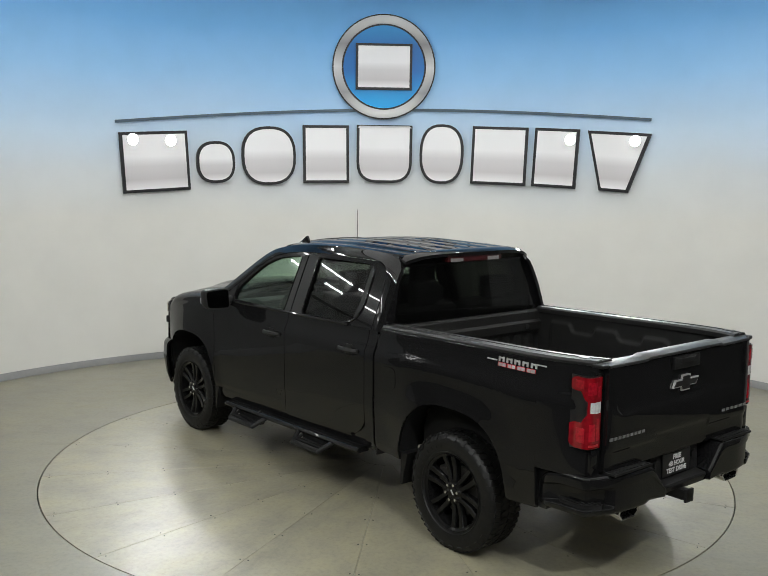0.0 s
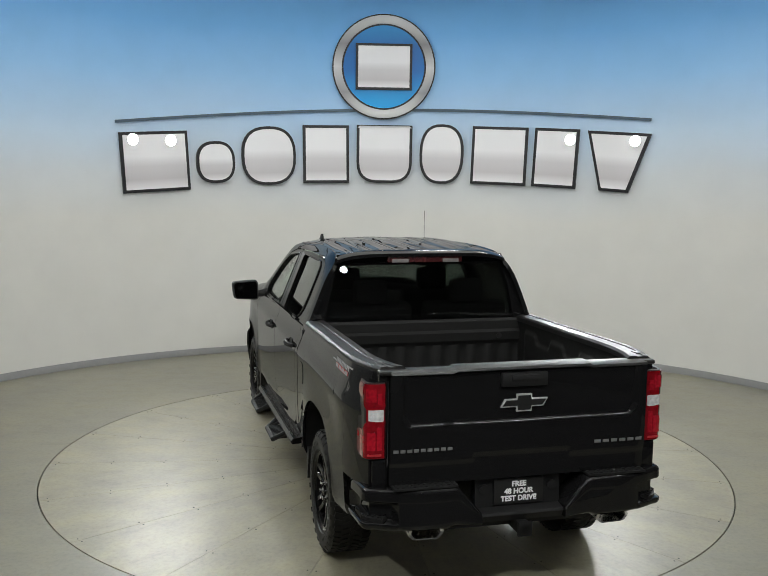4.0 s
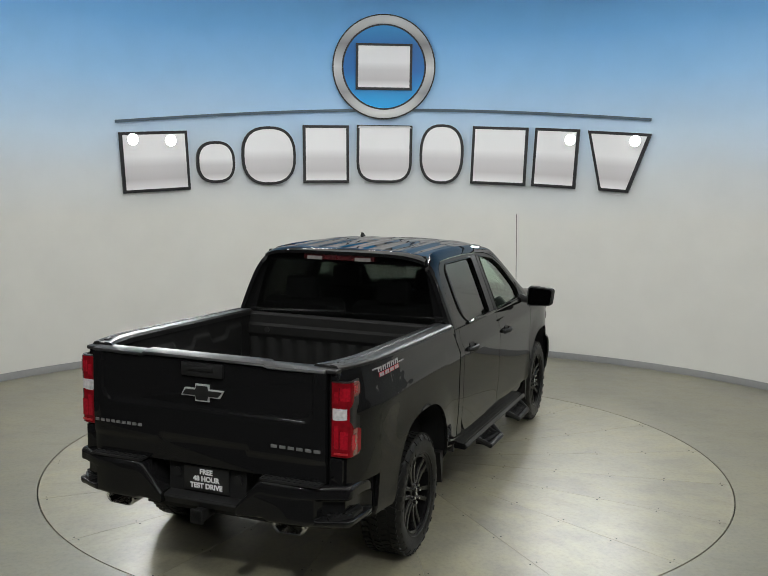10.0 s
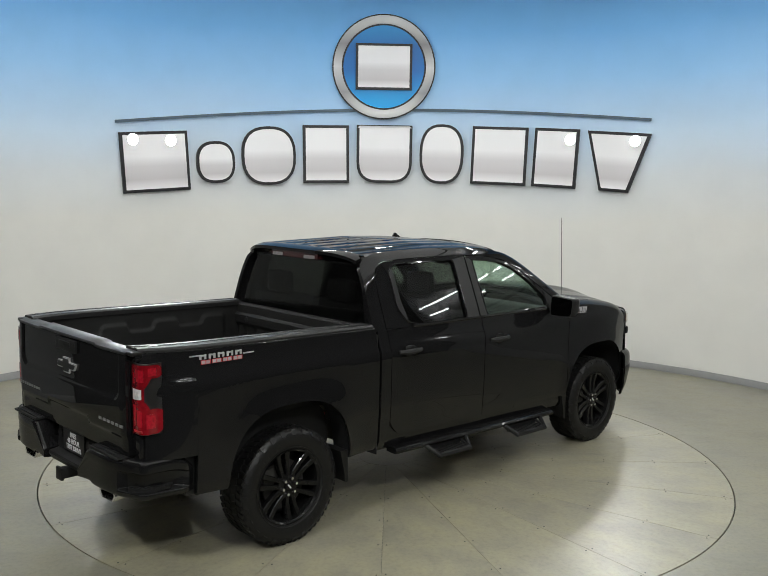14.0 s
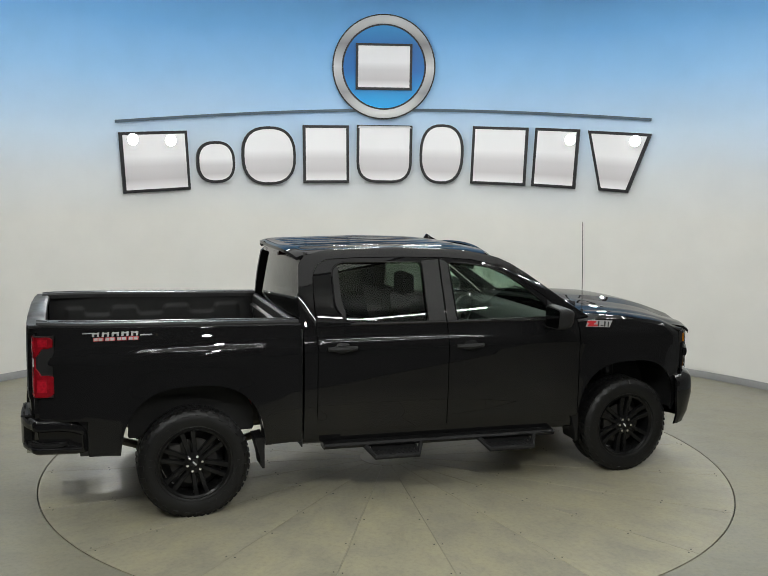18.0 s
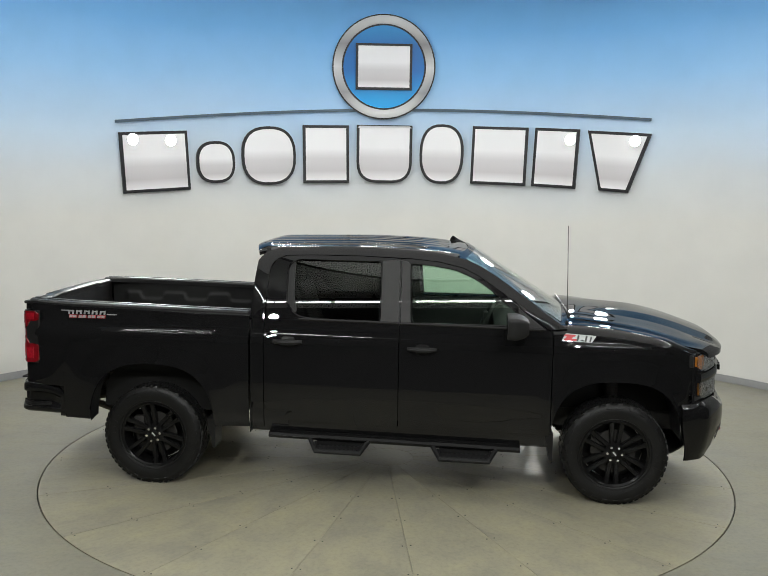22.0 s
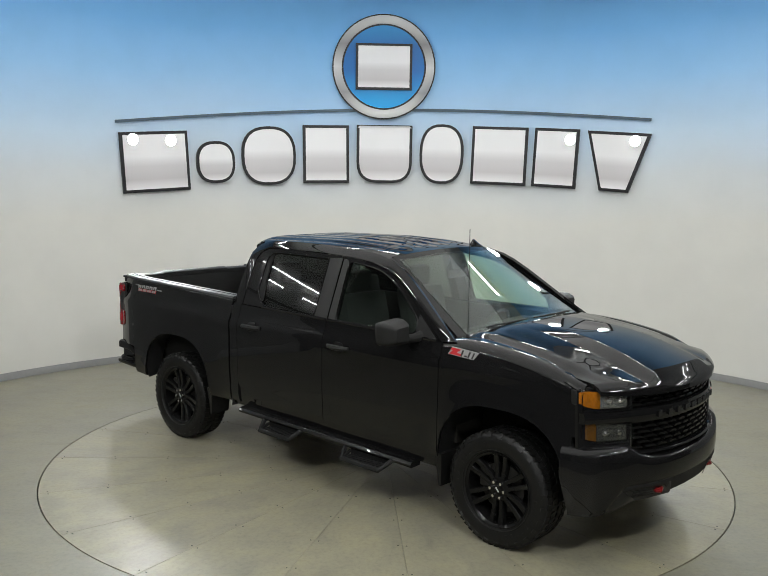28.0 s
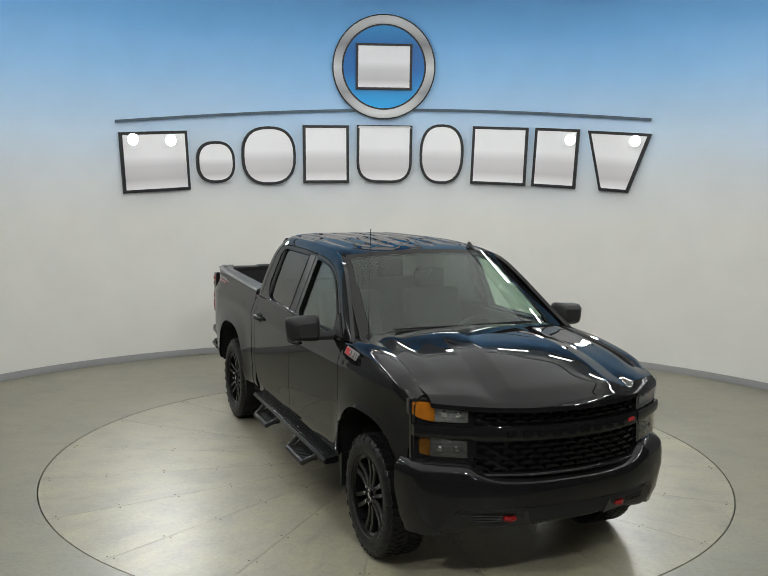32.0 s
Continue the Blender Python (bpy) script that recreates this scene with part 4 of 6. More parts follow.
def build_truck():
    T = new("pickup_truck")
    tagged(T, "glossy black lifted crew cab pickup truck with black wheels", "pickup truck")
    for s in (-1, 1):
        # front fender
        low = lambda x: max(arch(x, AXLE, 0.515, 1.0), sill(x) + 0.03 if x < AXLE else (0.50 if x < 2.40 else 0.90))
        zt = lambda x: soft_at(HOOD_EDGE, x) - 0.085
        bm = side_panel(arch_xs(1.363, 2.482, AXLE, 0.515), low, zt, s, 16, roll=lambda x: (0.80 + 0.05 * max(0.0, min(1.0, (x - 1.6) / 0.85)), 0.085))
        f = part("front_fender", bm, M_PAINT, T)
        # doors
        for name, x0, x1, loops in (("front_door", 0.157, 1.356, front_door_loops), ("rear_door", -0.934, 0.150, rear_door_loops)):
            low = (lambda x: 0.572 - 0.02 * x) if name == "front_door" else (lambda x: 0.572 - 0.02 * x + (0.11 * max(0.0, (-0.80 - x) / 0.134) ** 2))
            bm = side_panel(spread(x0, x1, 30), low, lambda x: belt(x) - 0.002, s, 22)
            d = part(name, bm, M_PAINT, T, "glossy black cab door")
            outer, inner = loops()
            bm = bmesh.new()
            frame_ring(bm, outer, inner, s, lift=0.003)
            part("window_frame", bm, M_PAINT, d, "gloss black window frame")
            bm = bmesh.new()
            side_pane(bm, resample(inner, 64), s, -0.012)
            pane = part("window_glass", bm, M_SIDE if name == "front_door" else M_DARK, d, "clear glass" if name == "front_door" else "dark privacy glass")
            pane.visible_shadow = False
            bm = bmesh.new()
            bead = [Vector((p[0], s * (glass_y(p[1]) + 0.006), p[1])) for p in resample(inner, 72)]
            tube(bm, bead + bead[:1], 0.0075, 6)
            part("window_bead", bm, M_PAINT, d, "gloss black bead round the window")
            # matt pillar cover beside the seam between the doors
            bm = bmesh.new()
            if name == "front_door":
                quad = [(0.155, 1.885), (0.222, 1.872), (0.243, 1.405), (0.160, 1.400)]
            else:
                quad = [(-0.008, 1.88), (0.136, 1.888), (0.143, 1.402), (-0.003, 1.404)]
            side_pane(bm, quad, s, 0.008, 0.008, 12, 2)
            part("pillar_cover", bm, M_TRIM, d, "matt dark grey pillar cover")
            # belt strip under the window
            bm = bmesh.new()
            xa, xb = (0.16, 1.30) if name == "front_door" else (-0.66, 0.14)
            loft(bm, [[Vector((x, s * (side_y(x, belt(x)) + o), belt(x) + h)) for o, h in ((-0.02, -0.004), (0.004, -0.004), (0.006, 0.006), (0.0, 0.016), (-0.02, 0.016))] for x in spread(xa, xb, 14)])
            part("belt_strip", bm, M_PAINT, d)
            # handle
            hx, hz = (0.34, 1.208) if name == "front_door" else (-0.74, 1.236)
            hy = side_y(hx, hz)
            bm = bmesh.new()
            rings = []
            for k in range(13):
                t = k / 12
                x = hx + lerp(-0.118, 0.118, t)
                o = 0.010 + 0.034 * math.sin(math.pi * t) ** 0.5
                h = 0.016 + 0.006 * math.sin(math.pi * t)
                rings.append([Vector((x, s * (hy + o + oo), hz + zz)) for oo, zz in ((-0.012, -h), (0.004, -h * 0.7), (0.010, 0), (0.004, h * 0.7), (-0.012, h))])
            loft(bm, rings)
            part("handle", bm, M_HANDLE, d, "satin dark grey door handle")
            # The shaded hollow behind the handle is a flat black plate.
            bm = bmesh.new()
            plate(bm, rounded([(hx - 0.055, hz - 0.040), (hx + 0.060, hz - 0.040), (hx + 0.060, hz + 0.040), (hx - 0.055, hz + 0.040)], 0.034, 5), lambda x, z, t: Vector((x, s * (side_y(x, z) + 0.0015 + t), z)), 0.004)
            part("cup_shade", bm, M_RUBBER, d, "flat black plate for the shaded handle cup", smooth=False)
            if name == "rear_door":
                bm = bmesh.new()
                quad = rounded([(-0.768, 1.555), (-0.70, 1.455), (-0.685, 1.47), (-0.715, 1.60), (-0.72, 1.868), (-0.768, 1.83)], 0.01, 2)
                side_pane(bm, quad, s, 0.003, 0.014, 14, 2)
                part("quarter_trim", bm, M_PLAST, d, "matt black quarter trim")
            else:
                bm = bmesh.new()
                plate(bm, [(1.09, 1.40), (1.30, 1.385), (1.09, 1.545)], lambda x, z, t: Vector((x, s * (glass_y(z) + 0.001 + t), z)), 0.014)
                part("mirror_sail", bm, M_PLAST, d, smooth=False)
                # mirror: foot, arm and shell with its glass
                bm = bmesh.new()
                tube(bm, [(1.14, s * 0.93, 1.40), (1.12, s * 0.99, 1.385), (1.10, s * 1.06, 1.385)], [0.04, 0.034, 0.03], 10)
                part("mirror_arm", bm, M_HANDLE, d)
                bm = bmesh.new()
                rings = []
                for t, sc, dy in ((0.0, 0.55, 0.0), (0.03, 0.8, 0.0), (0.09, 1.0, 0.0), (0.145, 0.985, 0.0), (0.16, 0.96, 0.0)):
                    prof = rounded([(-0.124, -0.100), (0.122, -0.088), (0.142, 0.082), (-0.112, 0.098)], 0.04, 4)
                    rings.append([Vector((1.155 - t, s * (1.150 + py * sc), 1.435 + pz * sc)) for py, pz in prof])
                loft(bm, rings)
                part("mirror_shell", bm, M_HANDLE, d, "satin dark grey mirror housing")
                bm = bmesh.new()
                plate(bm, rounded([(-0.105, -0.084), (0.106, -0.074), (0.123, 0.069), (-0.096, 0.083)], 0.03, 4), lambda a, b, t: Vector((0.993 - t, s * (1.150 + a), 1.435 + b)), 0.004)
                part("mirror_glass", bm, M_MIRROR, d, "mirror glass", smooth=False)
        bm = bmesh.new()
        side_pane(bm, [(0.09, 1.895), (0.21, 1.893), (0.21, 1.39), (0.09, 1.39)], s, -0.018, 0.02, 10, 2)
        part("door_pillar", bm, M_PLATEBK, T)
        # cab side: pillar and roof rail strip
        bm = bmesh.new()
        n = 56
        a = resample(ROOF_LINE, n, False)
        b = resample(DOOR_LINE, n, False)
        A = [Vector((p[0], s * (glass_y(p[1]) - pillar_inset(p[0], p[1])), p[1])) for p in a]
        B = [Vector((p[0], s * (glass_y(p[1]) + 0.004), p[1])) for p in b]
        mid = [x.lerp(y, 0.45) + Vector((0, s * 0.005, 0.004)) for x, y in zip(A, B)]
        inn = Vector((0, -s * 0.03, -0.01))
        loft(bm, [A, mid, B, [p + inn for p in B], [p + inn for p in A], A], closed=False)
        part("cab_side", bm, M_PAINT, T, "gloss black roof pillar")
        # rear corner of the cab below the window
        bm = side_panel(spread(-1.040, -0.940, 5), lambda x: sill(x) + 0.01, lambda x: belt(x), s, 22)
        part("cab_corner", bm, M_PAINT, T)
        # body behind the rounded foot of the rear door
        bm = bmesh.new()
        sheet(bm, [[Vector((x, s * (side_y(x, z) - 0.014), z)) for z in (0.50, 0.56, 0.62, 0.68, 0.74)] for x in (-0.944, -0.90, -0.85, -0.80, -0.74)], 0.012, (0, -s, 0))
        part("dogleg_panel", bm, M_PAINT, T)
        # rocker
        bm = bmesh.new()
        loft(bm, [[Vector((x, s * y, z - 0.02 * x)) for y, z in ((0.80, 0.462), (0.905, 0.455), (0.938, 0.475), (0.950, 0.520), (0.952, 0.566), (0.80, 0.57))] for x in spread(-1.04, 1.36, 12)])
        part("rocker_panel", bm, M_PAINT, T)
        # bed side
        low = lambda x: max(arch(x, -AXLE, 0.53, 1.015), 0.512 if x > -AXLE else 0.53 if x > -2.62 else 0.80)
        rail = lambda x: 1.437 - 0.022 * (x + 1.06)
        bm = side_panel(sorted(arch_xs(-2.945, -1.062, -AXLE, 0.53) + [-2.6205, -2.6195]), low, lambda x: rail(x) - 0.02, s, 20, roll=lambda x: (0.935 - (0.088 * ((-2.45 - x) / 0.5) ** 2.2 if x < -2.45 else 0) - 0.012, 0.024))
        bed = part("bed_side", bm, M_PAINT, T)
        bm = bmesh.new()
        loft(bm, [[Vector((x, s * (y - (0.085 * ((-2.45 - x) / 0.5) ** 2.2 if x < -2.45 else 0)), rail(x) + z)) for y, z in ((0.785, -0.02), (0.785, 0.012), (0.80, 0.026), (0.845, 0.028), (0.85, 0.022), (0.885, 0.022), (0.89, 0.028), (0.925, 0.024), (0.938, 0.010), (0.938, -0.006), (0.90, -0.02))] for x in spread(-2.95, -1.075, 24)])
        part("rail_cap", bm, M_RAIL, T, "black plastic bed rail cap")
        part("stake_pocket", boxm((-2.84, s * 0.828, rail(-2.84) + 0.027), (0.07, 0.04, 0.006), 0.002), M_PLATEBK, T)
        # inside of the bed with its pressed ribs
        pts = []
        for i in range(111):
            x = lerp(-2.90, -1.09, i / 110)
            edge = 1.325 + 0.034 * math.tanh(5 * math.sin(2 * math.pi * (x + 1.0) / 0.46))
            col = []
            for j in range(41):
                z = lerp(0.90, rail(x) - 0.015, j / 40)
                p = 0.017 / (1 + math.exp(max(-40.0, min(40.0, (z - edge) / 0.004))))
                p *= 1 / (1 + math.exp(max(-40.0, min(40.0, (abs(x + 2.0) - 0.76) / 0.006))))
                col.append(Vector((x, s * (0.800 - p), z)))
            pts.append(col)
        bm = bmesh.new()
        sheet(bm, pts, 0.012, (0, s, 0))
        part("bed_wall", bm, M_LINER, T, "dark ribbed bed wall")
        bm = bmesh.new()
        rings = []
        for k in range(15):
            a = math.pi * k / 14
            rings.append([(-AXLE + 0.47 * math.cos(a), s * 0.80, 0.62 + 0.46 * math.sin(a) ** 0.6 * 0.95 * 0.9), (-AXLE + 0.40 * math.cos(a), s * 0.60, 0.62 + 0.44 * math.sin(a) ** 0.6 * 0.9), (-AXLE + 0.38 * math.cos(a), s * 0.59, 0.60), (-AXLE + 0.46 * math.cos(a), s * 0.80, 0.60)])
        loft(bm, rings)
        part("bed_wheelhouse", bm, M_LINER, T)
        # wheel arch liners
        for cx, half, top in ((AXLE, 0.515, 1.0), (-AXLE, 0.53, 1.015)):
            bm = bmesh.new()
            pts = []
            for k in range(25):
                x = cx + (half + 0.004) * math.sin(math.pi / 2 * (k - 12) / 12)
                z = max(0.47, arch(x, cx, half + 0.005, top + 0.008))
                pts.append([Vector((x, s * (side_y(x, z) - 0.02), z)), Vector((x, s * 0.86, z + 0.015)), Vector((x, s * (0.42 if cx > 0 else 0.80), z + 0.02))])
            sheet(bm, pts, 0.006, (0, 0, 1))
            part("wheel_liner", bm, M_PLAST, T)
        part("bed_sill", boxm((-AXLE + 0.05, s * 0.735, 0.875), (1.0, 0.03, 0.085), 0.008), M_RUST, T, "bare grey-brown steel bed sill")
        part("shock_boot", boxm((-1.44, s * 0.76, 0.80), (0.06, 0.05, 0.06), 0.012), M_HOOK, T, "red rubber boot")
        # Dark sheet added to stop light showing between cab and bed.
        bm = boxm((-1.053, s * 0.635, 0.93), (0.008, 0.655, 0.92), 0.001)
        part("gap_blocker", bm, M_PLATEBK, T)
        # fuel door on the left side
        if s > 0:
            bm = bmesh.new()
            plate(bm, rounded([(-1.30, 1.02), (-1.14, 1.02), (-1.14, 1.18), (-1.30, 1.18)], 0.05, 4), lambda x, z, t: Vector((x, s * (side_y(x, z) + 0.0005 + t), z)), 0.003)
            part("fuel_door", bm, M_PAINT, T, smooth=False)
        # decal bars on the rear quarter, and the slanted badge bars on the fender
        skin = lambda x, z, t: Vector((x, s * (side_y(x, z) + 0.001 + t), z))
        def slanted(x0, wd, z0, h, mat, lab, th):
            bm = bmesh.new()
            plate(bm, [(x0, z0), (x0 + wd, z0), (x0 + wd + 0.1 * h, z0 + h), (x0 + 0.1 * h, z0 + h)], skin, th)
            part("decal_bar", bm, mat, T, lab, smooth=False)
        for k in range(5):
            # the upper row: silver, each of two uprights and a thin tie
            x0 = -2.580 + 0.067 * k
            slanted(x0, 0.015, 1.401, 0.030, M_DECAL, "silver decal bar", 0.003)
            slanted(x0 + 0.034, 0.015, 1.401, 0.030, M_DECAL, "silver decal bar", 0.003)
            slanted(x0 + 0.012, 0.026, 1.419, 0.010, M_DECAL, "silver decal bar", 0.002)
        for k in range(4):
            # the lower row: red edges round silver
            x0 = -2.572 + 0.080 * k
            slanted(x0, 0.070, 1.370, 0.025, M_REDPAINT, "thin red decal edge", 0.002)
            slanted(x0 + 0.004, 0.026, 1.373, 0.019, M_DECAL, "silver decal bar", 0.004)
            slanted(x0 + 0.037, 0.026, 1.373, 0.019, M_DECAL, "silver decal bar", 0.004)
        slanted(-2.645, 0.066, 1.423, 0.008, M_DECAL, "thin silver decal line", 0.003)
        slanted(-2.250, 0.085, 1.400, 0.008, M_DECAL, "thin silver decal line", 0.003)
        bm = bmesh.new()
        plate(bm, [(1.425, 1.312), (1.655, 1.300), (1.690, 1.352), (1.455, 1.366)], skin, 0.004)
        badge = part("fender_badge", bm, M_DECAL, T, "slanted silver and red badge", smooth=False)
        for x0, x1, z0, z1, mat, lab in ((1.440, 1.522, 1.344, 1.360, M_REDPAINT, "red badge bar"), (1.452, 1.500, 1.330, 1.344, M_REDPAINT, "red badge bar"), (1.436, 1.535, 1.314, 1.330, M_REDPAINT, "red badge bar"), (1.536, 1.550, 1.312, 1.356, M_PLATEBK, "black badge gap"), (1.566, 1.592, 1.312, 1.328, M_PLATEBK, "black badge gap"), (1.598, 1.612, 1.308, 1.352, M_PLATEBK, "black badge gap"), (1.634, 1.646, 1.306, 1.348, M_PLATEBK, "black badge gap")):
            bm = bmesh.new()
            plate(bm, [(x0, z0), (x1, z0 - 0.004), (x1 + 0.012, z1 - 0.004), (x0 + 0.012, z1)], skin, 0.006)
            part("badge_bar", bm, mat, badge, lab, smooth=False)
        # mud flaps
        for fx, fz in ((1.375, 0.47), (-1.36, 0.48)):
            bm = bmesh.new()
            loft(bm, [[(fx + 0.012 - w, s * y0, z), (fx + 0.012, s * y0, z), (fx + 0.012, s * 0.972, z), (fx + 0.012 - w, s * 0.972, z)] for z, w, y0 in ((fz + 0.09, 0.070, 0.76), (fz + 0.02, 0.056, 0.76), (fz - 0.06, 0.034, 0.765), (fz - 0.14, 0.024, 0.775), (fz - 0.15, 0.018, 0.785))])
            part("mud_flap", bm, M_RUBBER, T, "black rubber mud flap")
        part("inner_apron", boxm((1.87, s * 0.47, 0.83), (1.06, 0.012, 0.36), 0.003), M_PLAST, T)
        # drop steps below the doors
        bm = bmesh.new()
        line = lambda x: 0.452 - 0.022 * x
        board = rounded([(0.905, -0.020), (0.905, 0.016), (0.935, 0.026), (1.004, 0.018), (1.024, -0.004), (1.008, -0.026)], 0.006, 2)
        loft(bm, [[(x, s * y, line(x) + z) for y, z in board] for x in spread(-0.89, 1.13, 8)])
        for k in range(2):
            loft(bm, [[(x, s * (y + 0.034 * k), line(x) + z - 0.004 * k) for y, z in ((0.944, 0.022), (0.946, 0.030), (0.954, 0.029), (0.956, 0.020))] for x in (-0.80, 1.04)])
        bar = part("side_step", bm, M_RIM, T, "black flat side step with two drop treads", smooth=False)
        for x0, x1 in ((-0.56, -0.07), (0.43, 0.95)):
            bm = bmesh.new()
            zt = line((x0 + x1) / 2)
            loop = [(x0, s * 0.985, zt), (x0 + 0.065, s * 1.105, zt - 0.080), (x1 - 0.065, s * 1.105, zt - 0.087), (x1, s * 0.985, zt - 0.006)]
            tube(bm, loop, 0.021, 8)
            tube(bm, [(x0 + 0.05, s * 0.99, zt - 0.045), (x0 + 0.065, s * 1.105, zt - 0.080)], 0.014, 6)
            tube(bm, [(x1 - 0.05, s * 0.99, zt - 0.045), (x1 - 0.065, s * 1.105, zt - 0.087)], 0.014, 6)
            part("drop_loop", bm, M_PLAST, bar)
            bm = boxm(((x0 + x1) / 2, s * 1.045, zt - 0.073), (x1 - x0 - 0.13, 0.125, 0.014), 0.004)
            box(bm, ((x0 + x1) / 2, s * 0.992, zt - 0.05), (x1 - x0 - 0.12, 0.012, 0.05), 0.004)
            for k in range(10):
                box(bm, (lerp(x0 + 0.09, x1 - 0.09, k / 9), s * 1.045, zt - 0.064), (0.012, 0.10, 0.006))
            part("step_tread", bm, M_PLAST, bar, smooth=False)
        for x in (-0.75, 0.18, 1.02):
            bm = bmesh.new()
            tube(bm, [(x, s * 0.972, line(x)), (x, s * 0.88, line(x) + 0.0), (x, s * 0.62, 0.52)], 0.02, 6)
            part("step_bracket", bm, M_CHASSIS, bar)
        # headlamps, upper and lower
        for z0, z1, y0, y1, am in ((1.082, 1.200, 0.600, 0.922, 0.812), (0.868, 0.985, 0.605, 0.888, 0.835)):
            def nose(y, z, t=0.0):
                return Vector((nose_x(y) - 0.02 - 0.05 * (z - 1.0) + t, s * y, z))
            def lamp_patch(ya, yb, za, zb, dep, thick):
                bm = bmesh.new()
                rows = []
                for i in range(13):
                    y = lerp(ya, yb, i / 12)
                    lift = 0.030 * max(0.0, (y - 0.80) / 0.12) ** 1.6
                    top = 0.018 * max(0.0, (y - 0.63) / 0.27)
                    trim = 0.014 * max(0.0, (y - 0.88) / 0.045) ** 2
                    rows.append([nose(y, lerp(za + lift + trim, zb + top - trim, j / 4), dep) for j in range(5)])
                sheet(bm, rows, thick, (-1, 0, 0))
                return bm
            head = part("headlamp", lamp_patch(y0 - 0.015, y1 + 0.012, z0 - 0.012, z1 + 0.012, -0.03, 0.03), M_PLATEBK, T, "black housing headlamp with amber turn signal")
            part("reflector", lamp_patch(y0 + 0.035, am - 0.004, z0 + 0.008, z1 - 0.008, -0.012, 0.012), M_LAMP if z0 > 1 else M_LAMPLOW, head, "bright reflector bowl" if z0 > 1 else "dim reflector bowl")
            for k in range(2):
                yy = lerp(y0 + 0.085, am - 0.055, k)
                bm = bmesh.new()
                bmesh.ops.create_uvsphere(bm, u_segments=12, v_segments=8, radius=0.027, matrix=Matrix.Translation(nose(yy, (z0 + z1) / 2, -0.018)))
                part("projector", bm, M_LAMP if z0 > 1 else M_LAMPLOW, head)
            part("turn_signal", lamp_patch(am, y1 - 0.002, z0 + 0.006, z1 - 0.010, -0.010, 0.015), M_AMBER if z0 > 1 else M_AMBERLOW, head, "amber turn signal lens" if z0 > 1 else "dim amber marker lens")
            lens = part("lens", lamp_patch(y0 - 0.01, y1 + 0.008, z0 - 0.008, z1 + 0.008, 0.006, 0.003), M_CLEAR, head, "clear plastic lens")
            lens.visible_shadow = False
        # fascia around the lamps
        bm = bmesh.new()
        sheet(bm, [[Vector((nose_x(y) - 0.045 - 0.05 * (z - 1.0) - 2.2 * max(0.0, z - 1.215), s * y, z)) for z in (0.83, 0.87, 0.95, 1.0, 1.05, 1.1, 1.18, 1.215, 1.235, 1.255)] for y in spread(0.585, 0.926, 14)], 0.02, (-1, 0, 0))
        fascia = part("front_fascia", bm, M_PAINT, T)
        bm = bmesh.new()
        sheet(bm, [[Vector((nose_x(y) - 0.004 + 0.008 * math.sin(math.pi * j / 4), s * y, lerp(0.998, 1.068, j / 4))) for j in range(5)] for y in spread(0.60, 0.925, 12)], 0.04, (-1, 0, 0))
        part("lamp_bar", bm, M_PAINT, T)
        # tow hooks
        bm = bmesh.new()
        hx = bumper_nose(0.398) - 0.045
        tube(bm, [(hx - 0.12, s * 0.375, 0.515), (hx - 0.02, s * 0.365, 0.512), (hx + 0.03, s * 0.380, 0.508), (hx + 0.035, s * 0.405, 0.506), (hx + 0.02, s * 0.428, 0.508), (hx - 0.12, s * 0.432, 0.515)], 0.018, 8)
        part("tow_hook", bm, M_HOOK, T, "red tow hook")
        # tail lamps: red lobes above and below a white reversing lens
        def tail(poly, off, thick):
            """poly in (u, z): u runs from the inner edge over the rear face and round the corner to the side."""
            bm = bmesh.new()
            def at(u, z, t):
                r = 0.045
                if u < 0.10:
                    return Vector((-2.972 - off - t, s * (0.829 + u * 0.61), z))
                if u < 0.17:
                    a = (u - 0.10) / 0.07 * math.pi / 2
                    return Vector((-2.972 + r - (r + off + t) * math.cos(a), s * (0.890 + (r + off + t) * math.sin(a)), z))
                return Vector((-2.927 + (u - 0.17), s * (max(0.935, side_y(-2.927 + (u - 0.17), z)) + off + t), z))
            us = sorted({u for u, z0, z1 in poly})
            rows = []
            for u, z0, z1 in poly:
                rows.append([at(u, lerp(z0, z1, j / 6), 0.0) for j in range(7)])
            sheet(bm, rows, thick, lambda p: Vector((0.7, -s * 0.7, 0)))
            return bm
        U = [0.0, 0.02, 0.045, 0.07] + [0.10 + 0.01 * k for k in range(16)]
        house = part("tail_lamp", tail([(u, 0.978, 1.418) for u in U], 0.001, 0.02), M_PLATEBK, T, "red tail lamp with a white reversing lens")
        up = lambda u: lerp(1.262, 1.330, max(0.0, min(1.0, (u - 0.125) / 0.05)) ** 2)
        lo = lambda u: lerp(1.200, 1.140, max(0.0, min(1.0, (u - 0.120) / 0.05)) ** 2)
        cap = lambda u: 0.022 * max(0.0, (u - 0.21) / 0.04) ** 2
        part("brake_lens", tail([(u, up(u) + cap(u) * 0.5, 1.412 - cap(u)) for u in U], 0.009, 0.01), M_RED, house, "red lens")
        part("running_lens", tail([(u, 0.984 + cap(u), lo(u) - cap(u) * 0.6) for u in U], 0.009, 0.01), M_RED, house, "red lens")
        part("centre_lens", tail([(u, 1.18, 1.28) for u in U if u < 0.15], 0.005, 0.008), M_RED, house, "red lens")
